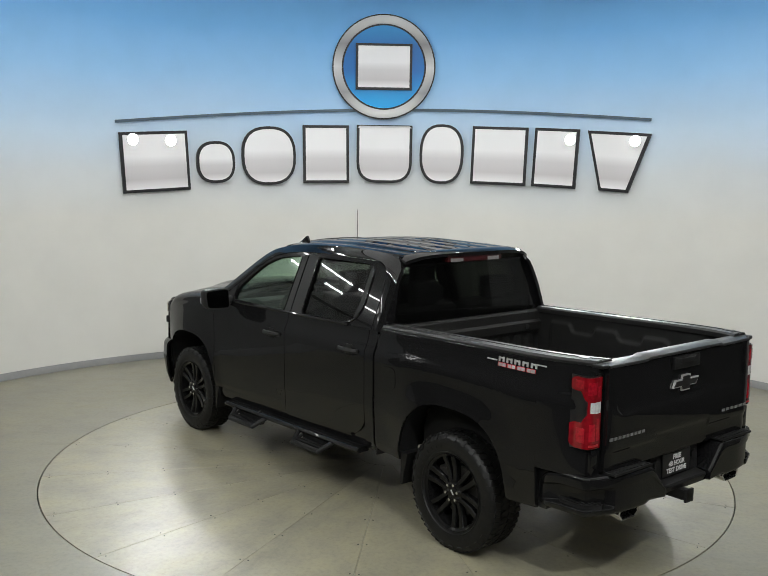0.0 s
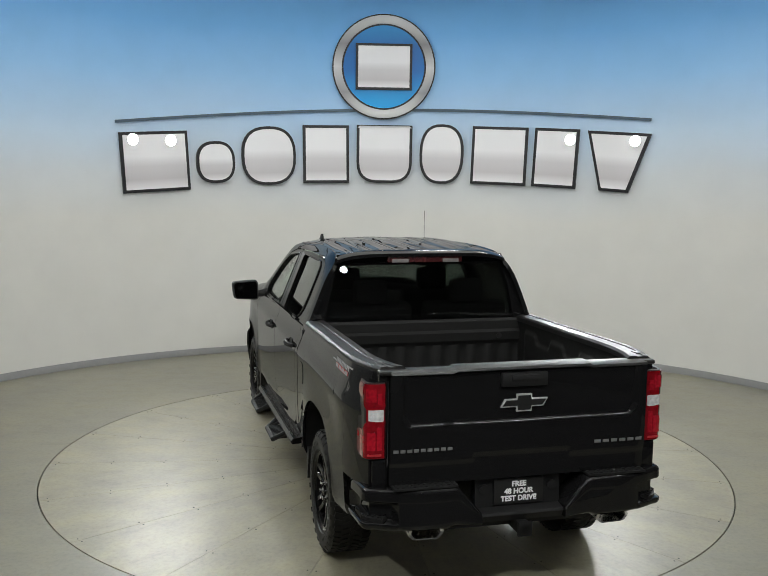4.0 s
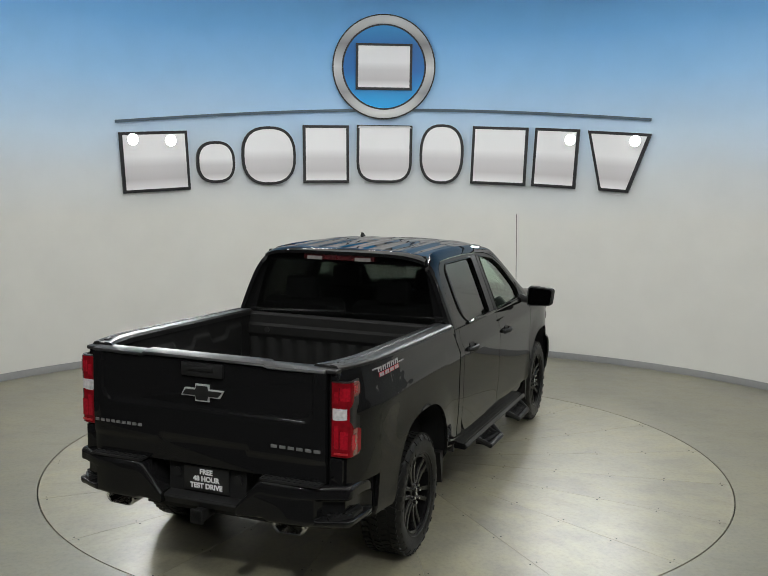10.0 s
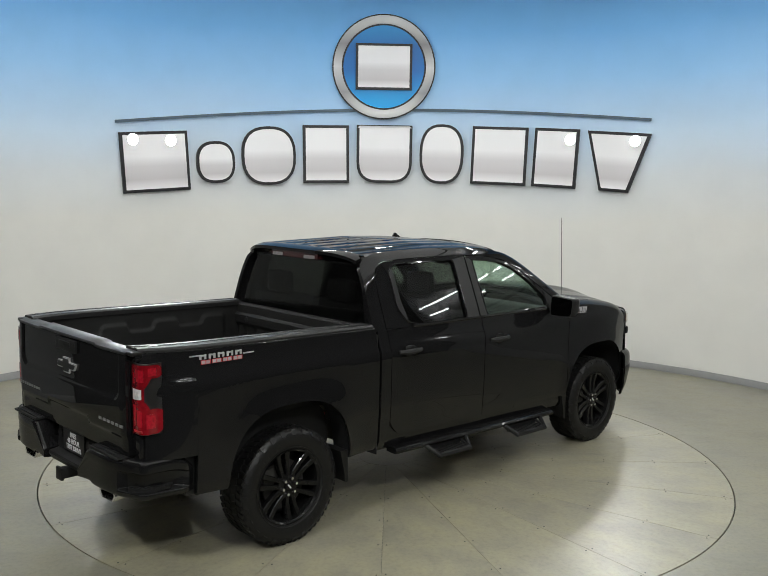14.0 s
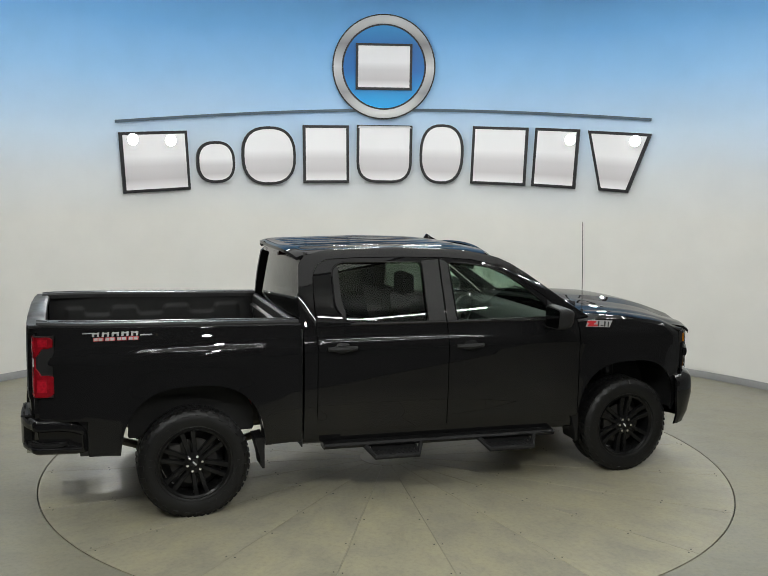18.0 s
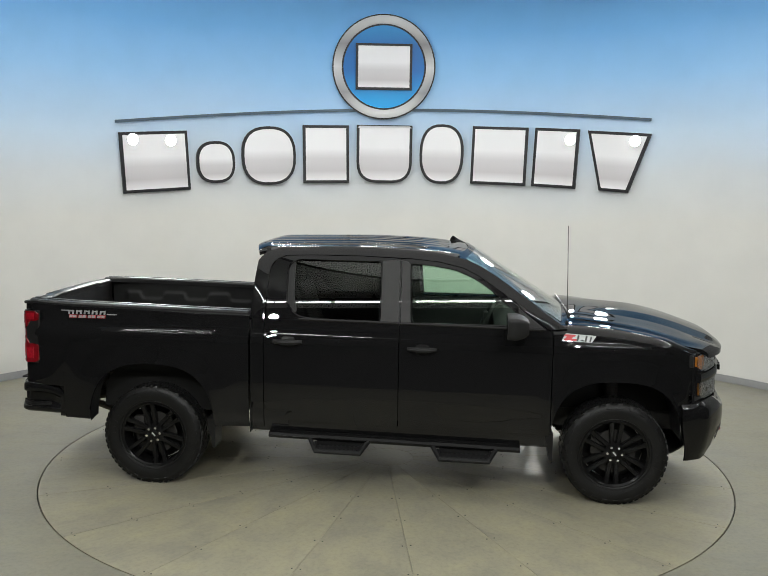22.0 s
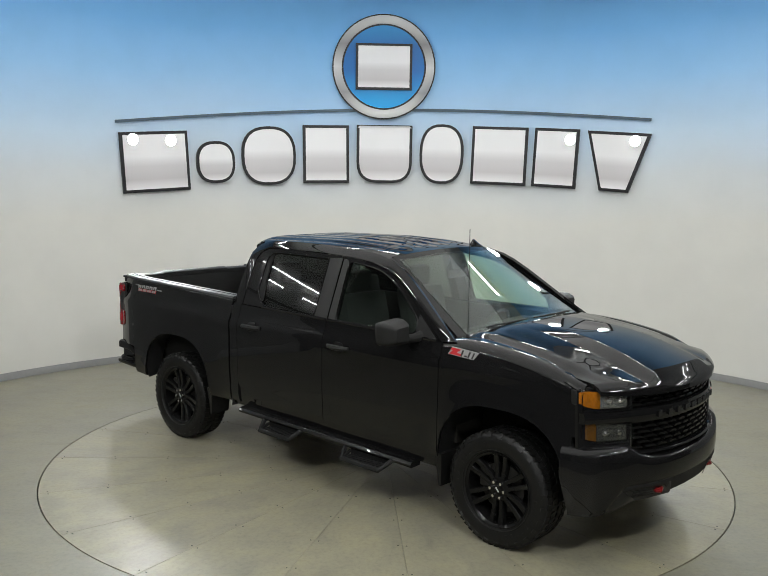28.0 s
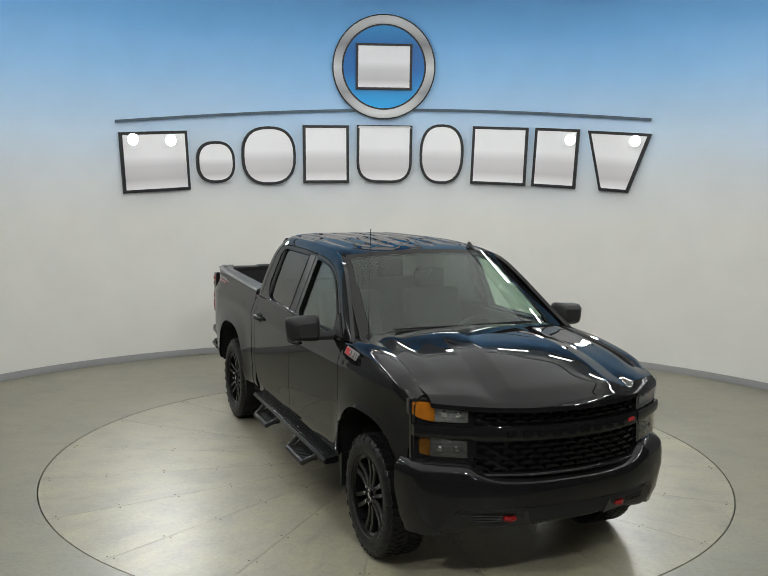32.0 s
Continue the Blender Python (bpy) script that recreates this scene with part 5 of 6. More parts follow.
        part("reverse_lens", tail([(u, 1.196 + 0.12 * max(0.0, u - 0.07), 1.264) for u in (0.012, 0.04, 0.07, 0.09, 0.10, 0.112, 0.126)], 0.010, 0.008), M_WHITE, house, "white reversing lens")
        # Brighter red stands for lit reflectors behind the lens, put into the colour.
        for us, za, zb in (((0.025, 0.045, 0.07), 1.03, 1.165), ((0.085, 0.10, 0.12, 0.13), 1.03, 1.135), ((0.15, 0.17, 0.19, 0.205), 1.02, 1.11), ((0.025, 0.045, 0.065), 1.295, 1.36), ((0.08, 0.10, 0.12, 0.14), 1.31, 1.385), ((0.16, 0.18, 0.20, 0.215), 1.345, 1.395)):
            part("lit_patch", tail([(u, za, zb) for u in us], 0.012, 0.005), M_REDLIT, house, "bright red patch for a lit reflector")
        part("light_guide", tail([(u, 0.996, 1.008) for u in (0.03, 0.06, 0.09, 0.10, 0.115, 0.13)], 0.013, 0.004), M_REDPAINT, house, "bright red light guide")
        for z0, z1, yc, wd in ((0.80, 0.972, 0.852, 0.088), (1.422, 1.464, 0.832, 0.056)):
            part("bed_corner", boxm((-2.945, s * yc, (z0 + z1) / 2), (0.06, wd, z1 - z0), 0.008), M_PAINT, T)
        part("lamp_pillar", boxm((-2.950, s * 0.8165, 1.197), (0.045, 0.020, 0.448), 0.005), M_PAINT, T)
        # Black box added behind the bumper end to block a sliver of light.
        part("bumper_gap_block", boxm((-2.635, s * 0.895, 0.66), (0.09, 0.07, 0.26), 0.006), M_PLATEBK, T)
        part("corner_cap", boxm((-2.958, s * 0.826, 1.474), (0.085, 0.072, 0.026), 0.011, None, 3), M_RAIL, T, "black plastic corner cap")
        # exhaust tip
        bm = bmesh.new()
        loop = rounded([(-0.072, -0.040), (0.080, -0.036), (0.112, 0.004), (0.086, 0.040), (-0.086, 0.038), (-0.110, 0.000)], 0.016, 3)
        rings = []
        for x, k in ((-2.80, 0.9), (-3.00, 1.0), (-3.040, 1.03), (-3.046, 1.0), (-3.044, 0.83), (-3.02, 0.80), (-2.84, 0.74)):
            rings.append([Vector((x, s * (0.590 + a * k), 0.545 + b * k)) for a, b in loop])
        loft(bm, rings, caps=False)
        part("exhaust_tip", bm, M_CHROME, T, "polished exhaust tip")
        bm = bmesh.new()
        tube(bm, [(-1.2, s * 0.42, 0.60), (-2.4, s * 0.50, 0.64), (-2.82, s * 0.590, 0.556)], 0.038, 10)
        part("exhaust_pipe", bm, M_RUST, T)
        # frame rail
        bm = bmesh.new()
        rings = [[(x, s * 0.40, z), (x, s * 0.48, z), (x, s * 0.48, z + 0.15), (x, s * 0.40, z + 0.15)] for x, z in ((2.45, 0.50), (1.4, 0.50), (1.0, 0.44), (-1.0, 0.46), (-1.4, 0.60), (-2.3, 0.62), (-2.9, 0.58))]
        loft(bm, rings)
        part("frame_rail", bm, M_CHASSIS, T)
        bm = bmesh.new()
        tube(bm, [(-1.30, s * 0.58, 0.50), (-1.6, s * 0.58, 0.42), (-AXLE, s * 0.58, 0.40), (-2.2, s * 0.58, 0.46), (-2.55, s * 0.58, 0.58)], 0.030, 6)
        part("leaf_spring", bm, M_RUST, T)
        bm = bmesh.new()
        tube(bm, [(-AXLE + 0.12, s * 0.60, 0.42), (-AXLE + 0.30, s * 0.52, 0.95)], 0.032, 10)
        part("shock_absorber", bm, M_RUST, T)
        bm = bmesh.new()
        tube(bm, [(AXLE, s * 0.72, 0.41), (AXLE, s * 0.35, 0.47)], 0.05, 8)
        tube(bm, [(AXLE, s * 0.70, 0.52), (AXLE, s * 0.62, 0.95)], 0.055, 10)
        part("front_suspension", bm, M_CHASSIS, T)
    # hood with a raised middle and creases
    ease = lambda q: max(0.0, min(1.0, q)) ** 2 * (3 - 2 * max(0.0, min(1.0, q)))
    pts = []
    lines = []
    for band in (0, 1, 2):
        for q in ((0.0, 0.2, 0.4, 0.6, 0.8, 0.95) if band == 0 else (0.0, 0.06, 0.3, 0.5, 0.7, 0.94) if band == 1 else (0.0, 0.05, 0.15, 0.3, 0.45, 0.6, 0.72, 0.8, 0.88, 0.95, 1.0)):
            lines.append((band, q))
    ts = [k / 34 * 0.90 for k in range(35)] + [0.912, 0.924, 0.936, 0.948, 0.956, 0.964, 0.974, 0.986, 1.0]
    for sgn, order in ((-1, lines[:0:-1]), (1, lines)):
        for band, q in order:
            col = []
            for t in ts:
                vi, vo = lerp(0.27, 0.44, t), lerp(0.46, 0.60, t)
                w = lerp(0.0, vi, q) if band == 0 else lerp(vi, vo, q) if band == 1 else lerp(vo, 1.0, q)
                v = sgn * w
                x = lerp(1.50 - 0.13 * w * w, nose_x(w * 0.85) + 0.012, t)
                y = v * (0.795 + 0.05 * max(0.0, min(1.0, (x - 1.6) / 0.85)))
                zm, ze = soft_at(HOOD_MID, lerp(1.50, 2.862, t)), soft_at(HOOD_EDGE, lerp(1.37, 2.60, t))
                z = lerp(zm, ze, w ** 2.4)
                step = 1.0 if band == 0 else 1.0 - q if band == 1 else 0.0
                z += 0.026 * step * ease((t - 0.04) / 0.45) * ease((1.0 - t) / 0.10) - 0.012 * ease((t - 0.1) / 0.3) * ease((1.0 - t) / 0.3)
                z += 0.020 * ease((w - 0.55) / 0.2) * ease((t - 0.70) / 0.22) * ease((1.0 - t) / 0.055)
                z += 0.008 * math.exp(-((w - 0.86) / 0.05) ** 2) * ease(t / 0.15) * ease((1.0 - t) / 0.2)
                col.append(Vector((x, y, z - (0.012 if t == 1.0 else 0))))
            pts.append(col)
    bm = bmesh.new()
    sheet(bm, pts, 0.03, (0, 0, -1))
    part("hood", bm, M_PAINT, T, "gloss black hood with raised creases")
    # cowl and wipers
    bm = bmesh.new()
    sheet(bm, [[Vector((lerp(1.60, 1.35, (abs(v)) ** 2) - 0.10 + 0.11 * j / 3, v * 0.80, 1.385 + 0.035 * (1 - v * v) + 0.02 * j / 3)) for j in range(4)] for v in [k / 10 - 1 for k in range(21)]], 0.02, (0, 0, -1))
    part("cowl", bm, M_PLAST, T)
    for y0, y1 in ((0.62, 0.02), (-0.02, -0.62)):
        bm = bmesh.new()
        tube(bm, [(1.50, y0, 1.43), (1.53, lerp(y0, y1, 0.5), 1.462), (1.52, y1, 1.462)], 0.008, 6)
        box(bm, (1.508, (y0 + y1) / 2 - 0.05, 1.475), (0.012, 0.52, 0.012))
        part("wiper", bm, M_PLAST, T)
    # windscreen
    def screen(u, v, drop=0.0):
        return Vector((lerp(1.475, 0.625, v) + (1 - u * u) * lerp(0.10, 0.085, v) - drop, u * lerp(0.815, 0.665, v), lerp(1.395, 1.922, v) + (1 - u * u) * lerp(0.03, 0.042, v) - drop * 0.6))
    bm = bmesh.new()
    sheet(bm, [[screen(lerp(-0.955, 0.955, i / 20), lerp(0.02, 0.965, j / 12)) for j in range(13)] for i in range(21)], 0.006, (-0.6, 0, -0.7))
    part("windscreen", bm, M_SCREEN, T, "clear green-tinted windscreen").visible_shadow = False
    bm = bmesh.new()
    sheet(bm, [[screen(lerp(-1.0, 1.0, i / 20), lerp(0.955, 1.02, j / 2), 0.003) for j in range(3)] for i in range(21)], 0.02, (-0.6, 0, -0.7))
    part("header_trim", bm, M_PAINT, T)
    for s in (-1, 1):
        bm = bmesh.new()
        sheet(bm, [[screen(s * lerp(0.94, 1.055, i / 3), lerp(0.0, 1.0, j / 12), 0.004) for j in range(13)] for i in range(4)], 0.02, (-0.6, 0, -0.7))
        part("screen_pillar", bm, M_PAINT, T)
    # roof with lengthwise ribs and a rear lip
    pts = []
    for i in range(57):
        v = i / 28 - 1
        w = abs(v)
        y = v * 0.685
        col = []
        for t in [k / 24 * 0.90 for k in range(25)] + [0.912, 0.922, 0.930, 0.938, 0.946, 0.954, 0.962, 0.972, 0.985, 1.0]:
            x = lerp(0.605 + (1 - v * v) * 0.085, -1.035 - 0.075 * (1 - w ** 4), t)
            edge = curve_at([(-1.1, 1.955), (-0.8, 1.962), (-0.17, 1.975), (0.25, 1.962), (0.46, 1.945), (0.62, 1.922), (0.72, 1.90)], x)
            rise = 0.040 * (1 - w ** 5)
            rib = 0.0
            for c in (0.0, 0.28, 0.56, 0.80):
                rib -= 0.012 * math.exp(-((w - c) / 0.05) ** 4)
            rib *= min(1, max(0, (t - 0.10) / 0.12)) * min(1, max(0, (0.95 - t) / 0.02))
            drop = -0.022 * max(0.0, (t - 0.94) / 0.06) ** 2
            col.append(Vector((x, y, edge + rise + rib + drop - 0.016 * w ** 8)))
        pts.append(col)
    bm = bmesh.new()
    sheet(bm, pts, 0.025, (0, 0, -1))
    part("roof", bm, M_PAINT, T, "gloss black ribbed roof")
    bm = bmesh.new()
    sheet(bm, [[Vector((lerp(0.55, -0.98, j / 6), v * 0.64, 1.90 + 0.02 * (1 - v * v))) for j in range(7)] for v in (-1, -0.6, -0.2, 0.2, 0.6, 1)], 0.01, (0, 0, 1))
    part("headliner", bm, M_HEAD, T)
    # back of the cab, with a framed dark window and the high brake lamp
    def back(y, z, o=0.0):
        t = (z - 1.40) / 0.55
        return Vector((-1.062 + 0.06 * max(0, t) ** 1.3 + 0.035 * (y / 0.8) ** 2 - o, y, z))
    outer = [(-0.865, 0.56), (0.865, 0.56), (0.90, 1.38), (0.865, 1.55), (0.70, 1.93), (0.55, 1.955), (-0.55, 1.955), (-0.70, 1.93), (-0.865, 1.55), (-0.90, 1.38)]
    inner = rounded([(-0.775, 1.455), (0.775, 1.455), (0.675, 1.875), (-0.675, 1.875)], 0.05, 4)
    a = [(back(*p)) for p in resample(ccw(inner), 72)]
    b = []
    for p in a:
        z = 1.40 if p.z < 1.47 else (1.955 if p.z > 1.862 else 1.40 + (p.z - 1.47) * 0.555 / 0.392)
        lim = glass_y(z) - pillar_inset(-1.05, z)
        yy = p.y * 1.16
        b.append(back(max(-lim, min(lim, yy)) if abs(p.y) < 0.60 else math.copysign(lim, p.y), z))
    bm = bmesh.new()
    inn = Vector((0.03, 0, 0))
    loft(bm, [b, a, [p + inn for p in a], [p + inn for p in b], b], caps=False)
    sheet(bm, [[back(lerp(-0.90, 0.90, i / 12), lerp(0.56, 1.405, j / 6)) for j in range(7)] for i in range(13)], 0.03, (1, 0, 0))
    part("cab_back", bm, M_PAINT, T)
    bm = bmesh.new()
    sheet(bm, [[back(lerp(-1, 1, i / 16) * lerp(0.785, 0.685, j / 8), lerp(1.445, 1.885, j / 8), 0.004) for j in range(9)] for i in range(17)], 0.005, (1, 0, 0))
    part("rear_window", bm, M_REARGLASS, T, "dark tinted rear window").visible_shadow = False
    bm = bmesh.new()
    sheet(bm, [[back(lerp(-0.30, 0.30, i / 10), lerp(1.905, 1.952, j / 3), 0.092) for j in range(4)] for i in range(11)], 0.06, (1, 0, 0))
    hb = part("high_brake_lamp", bm, M_BRAKE, T, "red high brake lamp with clear ends")
    for s in (-1, 1):
        bm = bmesh.new()
        sheet(bm, [[back(s * lerp(0.14, 0.27, i / 4), lerp(1.903, 1.930, j / 2), 0.097) for j in range(3)] for i in range(5)], 0.006, (1, 0, 0))
        part("cargo_lens", bm, M_CARGO, hb, "clear cargo lamp lens")
    bm = bmesh.new()
    pts = []
    for i in range(17):
        v = i / 8 - 1
        w = abs(v)
        edge = Vector((-1.023 - 0.075 * (1 - w ** 4), v * 0.668, 1.925 + 0.036 * (1 - w ** 5) - 0.012 * w ** 8))
        foot = back(v * 0.668, 1.893, 0.004)
        pts.append([edge.lerp(foot, k / 4) for k in range(5)])
    sheet(bm, pts, 0.010, (0.7, 0, 0.3))
    part("roof_visor", bm, M_PAINT, T)
    # bed: floor with ribs, front wall with a ledge
    pts = []
    for i in range(81):
        y = lerp(-0.80, 0.80, i / 80)
        z = 0.905 + 0.014 * (0.5 + 0.5 * math.tanh(5 * math.sin(2 * math.pi * y / 0.16)))
        pts.append([Vector((lerp(-2.93, -1.08, j / 4), y, z)) for j in range(5)])
    bm = bmesh.new()
    sheet(bm, pts, 0.02, (0, 0, -1))
    part("bed_floor", bm, M_LINER, T, "dark ribbed bed floor")
    pts = []
    for i in range(81):
        y = lerp(-0.80, 0.80, i / 80)
        wave = 0.5 + 0.5 * math.tanh(5 * math.sin(2 * math.pi * y / 0.145))
        pts.append([Vector(p) for p in ((-1.085 - 0.014 * wave, y, 0.90), (-1.085 - 0.014 * wave, y, 1.20), (-1.09, y, 1.24), (-1.12, y, 1.275), (-1.125, y, 1.34), (-1.10, y, 1.36), (-1.10, y, 1.425), (-1.085, y, 1.445), (-1.07, y, 1.445))])
    bm = bmesh.new()
    sheet(bm, pts, 0.012, (1, 0, 0))
    part("bed_front", bm, M_LINER, T, "dark grey ribbed bed front wall")
    for s in (-1, 1):
        bm = bmesh.new()
        bmesh.ops.create_cone(bm, cap_ends=True, radius1=0.022, radius2=0.022, depth=0.012, segments=16, matrix=Matrix.Translation((-1.125, s * 0.62, 1.31)) @ pose(0, 0, 0, 0, 90))
        part("tie_down", bm, M_PLATEBK, T)
    # tailgate: a pressed panel with a recessed field, a spoiler cap and the handle
    pts = []
    for i in range(141):
        y = lerp(-0.803, 0.803, i / 140)
        col = []
        for j in range(81):
            z = lerp(0.825, 1.462, j / 80)
            e = max(0.0, (abs(y) - 0.74) / 0.063)
            x = -3.005 - 0.020 * math.cos((z - 1.15) * 2.2) + 0.012 * e * e
            sx = 1 / (1 + math.exp(min(60.0, (abs(y) - (0.728 - 0.05 * min(2.0, max(0, (1.24 - z) / 0.07)) ** 2)) * 420)))
            sz = 1 / (1 + math.exp(-(z - 1.172) * 340))
            x += 0.014 * sx * sz
            low = 1 / (1 + math.exp((z - (0.945 + 0.035 * (abs(y) < 0.30))) * 180))
            x += 0.010 * low
            col.append(Vector((x, y, z)))
        pts.append(col)
    bm = bmesh.new()
    sheet(bm, pts, 0.04, (1, 0, 0))
    gate = part("tailgate", bm, M_PAINT, T, "gloss black tailgate with a recessed field")
    bm = bmesh.new()
    loft(bm, [[Vector((x + 0.012 * (abs(y) / 0.8) ** 4, y, z + (0.010 if abs(y) < 0.42 else 0.0))) for x, z in ((-2.90, 1.44), (-2.90, 1.475), (-2.92, 1.488), (-2.985, 1.488), (-3.022, 1.478), (-3.028, 1.465), (-3.0, 1.452))] for y in [-0.80, -0.6, -0.43, -0.415, -0.2, 0, 0.2, 0.415, 0.43, 0.6, 0.80]])
    part("spoiler_cap", bm, M_RAIL, gate, "satin black top cap")
    part("gate_inner", boxm((-2.935, 0, 1.15), (0.05, 1.58, 0.60), 0.01), M_LINER, gate)
    part("handle_bezel", boxm((-3.016, 0, 1.412), (0.03, 0.29, 0.085), 0.012), M_PLAST, gate, "matt black handle bezel")
    part("gate_handle", boxm((-3.030, 0, 1.424), (0.016, 0.17, 0.034), 0.007), M_PLAST, gate)
    # wide bow-shaped badge: silver edge round a black centre
    def bow(k, w):
        return [(-0.145 + w, -0.024 + w * 0.8), (-0.047 + w * 0.3, -0.024 + w * 0.8), (-0.047 + w, -0.052 + w), (0.047 - w, -0.052 + w), (0.047 - w * 0.3, -0.024 + w * 0.8), (0.120 - w, -0.024 + w * 0.8), (0.148 - w, 0.024 - w * 0.8), (0.047 - w * 0.3, 0.024 - w * 0.8), (0.047 - w, 0.052 - w), (-0.047 + w, 0.052 - w), (-0.047 + w * 0.3, 0.024 - w * 0.8), (-0.120 + w, 0.024 - w * 0.8)]
    bm = bmesh.new()
    plate(bm, bow(1, 0.0), lambda a, b, t: Vector((-3.012 - t, -a, 1.274 + b)), 0.012)
    bd = part("badge", bm, M_SILVER, gate, "silver-edged black badge", smooth=False)
    bm = bmesh.new()
    plate(bm, bow(1, 0.009), lambda a, b, t: Vector((-3.024 - t, -a, 1.274 + b)), 0.004)
    part("badge_field", bm, M_PLATEBK, bd, smooth=False)
    # plain bars in place of the model and trim names
    for y0, y1, z, n in ((0.79, 0.43, 1.028, 9), (-0.455, -0.785, 1.012, 6)):
        step = (y1 - y0) / n
        for k in range(n):
            part("name_bar", boxm((-3.022, y0 + step * (k + 0.5), z), (0.008, abs(step) * 0.74, 0.019), 0.002), M_NAME, gate, "dull silver name bar", smooth=False)
    # rear bumper in sections: ends with step pockets, middle, tread pads
    def bumper_x(y):
        return -3.085 + 0.13 * max(0.0, (abs(y) - 0.55) / 0.42) ** 2.2
    for s in (-1, 1):
        bm = bmesh.new()
        rings = []
        def ring(px, py, nx, ny, top, bot, d):
            """A section at (px, py) with outward normal (nx, ny); d: the depth of the step pocket."""
            prof = [(-0.20, top - 0.004), (-0.02, top), (0.0, top - 0.016), (0.002, lerp(top, bot, 0.28)), (-0.008 * (d > 0), lerp(top, bot, 0.31)), (-d, lerp(top, bot, 0.35)), (-d, lerp(top, bot, 0.74)), (0.012 * (d > 0), lerp(top, bot, 0.78)), (0.010 * (d > 0), lerp(top, bot, 0.90)), (-0.035, bot), (-0.20, bot + 0.01)]
            soft = rounded(prof, [0.004, 0.014, 0.012, 0.012, 0.006, 0.010, 0.010, 0.008, 0.014, 0.016, 0.004], 3)
            return [(px + nx * o, s * (py + ny * o), z) for o, z in soft]
        for y in spread(0.262, 0.90, 20, (0.755, 0.770, 0.785)):
            x = bumper_x(y)
            cut = max(0.0, min(1.0, (0.41 - y) / 0.148))
            top = lerp(0.815, 0.645, cut)
            rings.append(ring(x, y, -1, 0, top, 0.560 if y > 0.45 else 0.575, 0.046 * max(0.0, min(1.0, (y - 0.755) / 0.03))))
        x0 = bumper_x(0.90)
        for k in range(1, 6):
            q = math.pi / 2 * k / 5
            rings.append(ring(x0 + 0.05 * (1 - math.cos(q)), 0.90 + 0.05 * math.sin(q), -math.cos(q), math.sin(q), 0.815, 0.558, 0.046))
        for k in range(1, 9):
            x = lerp(x0 + 0.05, -2.626, k / 8)
            top, bot = lerp(0.815, 0.735, (k / 8) ** 4), lerp(0.558, 0.548, k / 8)
            rings.append(ring(x, 0.95 + 0.012 * k / 8 - 0.03 * max(0.0, (k - 5) / 3) ** 3, 0, 1, top, bot, 0.046 * min(1.0, max(0.0, (6.5 - k) / 1.0))))
        loft(bm, rings)
        bp = part("rear_bumper", bm, M_PAINT, T, "black rear bumper with corner steps")
        xs = [(-3.018, 0.835), (-2.995, 0.875), (-2.955, 0.912), (-2.91, 0.935), (-2.79, 0.94)]
        bm = bmesh.new()
        loft(bm, [[(x - 0.012, s * (y + 0.010), 0.618), (x - 0.012, s * (y + 0.010), 0.640), (x + 0.05, s * (y - 0.05), 0.646), (x + 0.05, s * (y - 0.05), 0.618)] for x, y in xs])
        for k in range(8):
            x, y = lerp(-3.01, -2.84, k / 7), lerp(0.84, 0.935, min(1.0, k / 4))
            box(bm, (x, s * y, 0.645), (0.035, 0.012, 0.008))
        part("step_pad", bm, M_PLAST, bp, "textured black step pad", smooth=False)
        bm = boxm((-3.015, s * 0.60, 0.820), (0.12, 0.38, 0.014), 0.004)
        for k in range(11):
            for q in range(3):
                box(bm, (-3.055 + 0.038 * q, s * lerp(0.43, 0.77, k / 10), 0.828), (0.016, 0.018, 0.006))
        part("tread_pad", bm, M_PLAST, bp, "textured black tread pad", smooth=False)
    bm = bmesh.new()
    loft(bm, [[(x, y, z) for x, z in ((-2.90, 0.815), (-2.965, 0.815), (-2.978, 0.640), (-3.045, 0.628), (-3.052, 0.612), (-3.03, 0.570), (-2.90, 0.575))] for y in (-0.27, -0.1, 0.1, 0.27)])
    mid = part("bumper_middle", bm, M_PLAST, T, "black bumper middle")
    for s in (-1, 1):
        bm = bmesh.new()
        bmesh.ops.create_cone(bm, cap_ends=True, radius1=0.03, radius2=0.028, depth=0.02, segments=20, matrix=Matrix.Translation((-2.975, s * 0.215, 0.75)) @ pose(0, 0, 0, 0, 90))
        part("socket_cover", bm, M_PLAST, mid)
    # dealer plate with its words
    pl = part("plate", boxm((-2.983, 0.0, 0.730), (0.010, 0.315, 0.155), 0.003), M_PLATEBK, T, "black dealer plate with white lettering")
    for text, z in (("FREE", 0.774), ("48 HOUR", 0.730), ("TEST DRIVE", 0.686)):
        fc = bpy.data.curves.new("words", "FONT")
        fc.body, fc.size, fc.align_x, fc.align_y, fc.extrude, fc.offset = text, 0.044, "CENTER", "CENTER", 0.0006, 0.0018
        tmp = bpy.data.objects.new("words", fc)
        scene.collection.objects.link(tmp)
        me = bpy.data.meshes.new_from_object(tmp.evaluated_get(bpy.context.evaluated_depsgraph_get()))
        bpy.data.objects.remove(tmp)
        me.materials.clear()
        me.materials.append(M_LETTER)
        ob = new("lettering", me)
        ob.parent = pl
        ob.matrix_basis = Matrix(((0, 0, -1, -2.9895), (-1, 0, 0, 0.0), (0, 1, 0, z), (0, 0, 0, 1)))
        tagged(ob, "white block lettering")
    # hitch receiver
    bm = boxm((-3.00, 0, 0.535), (0.20, 0.07, 0.07), 0.008)
    box(bm, (-3.09, 0, 0.535), (0.02, 0.088, 0.088), 0.006)
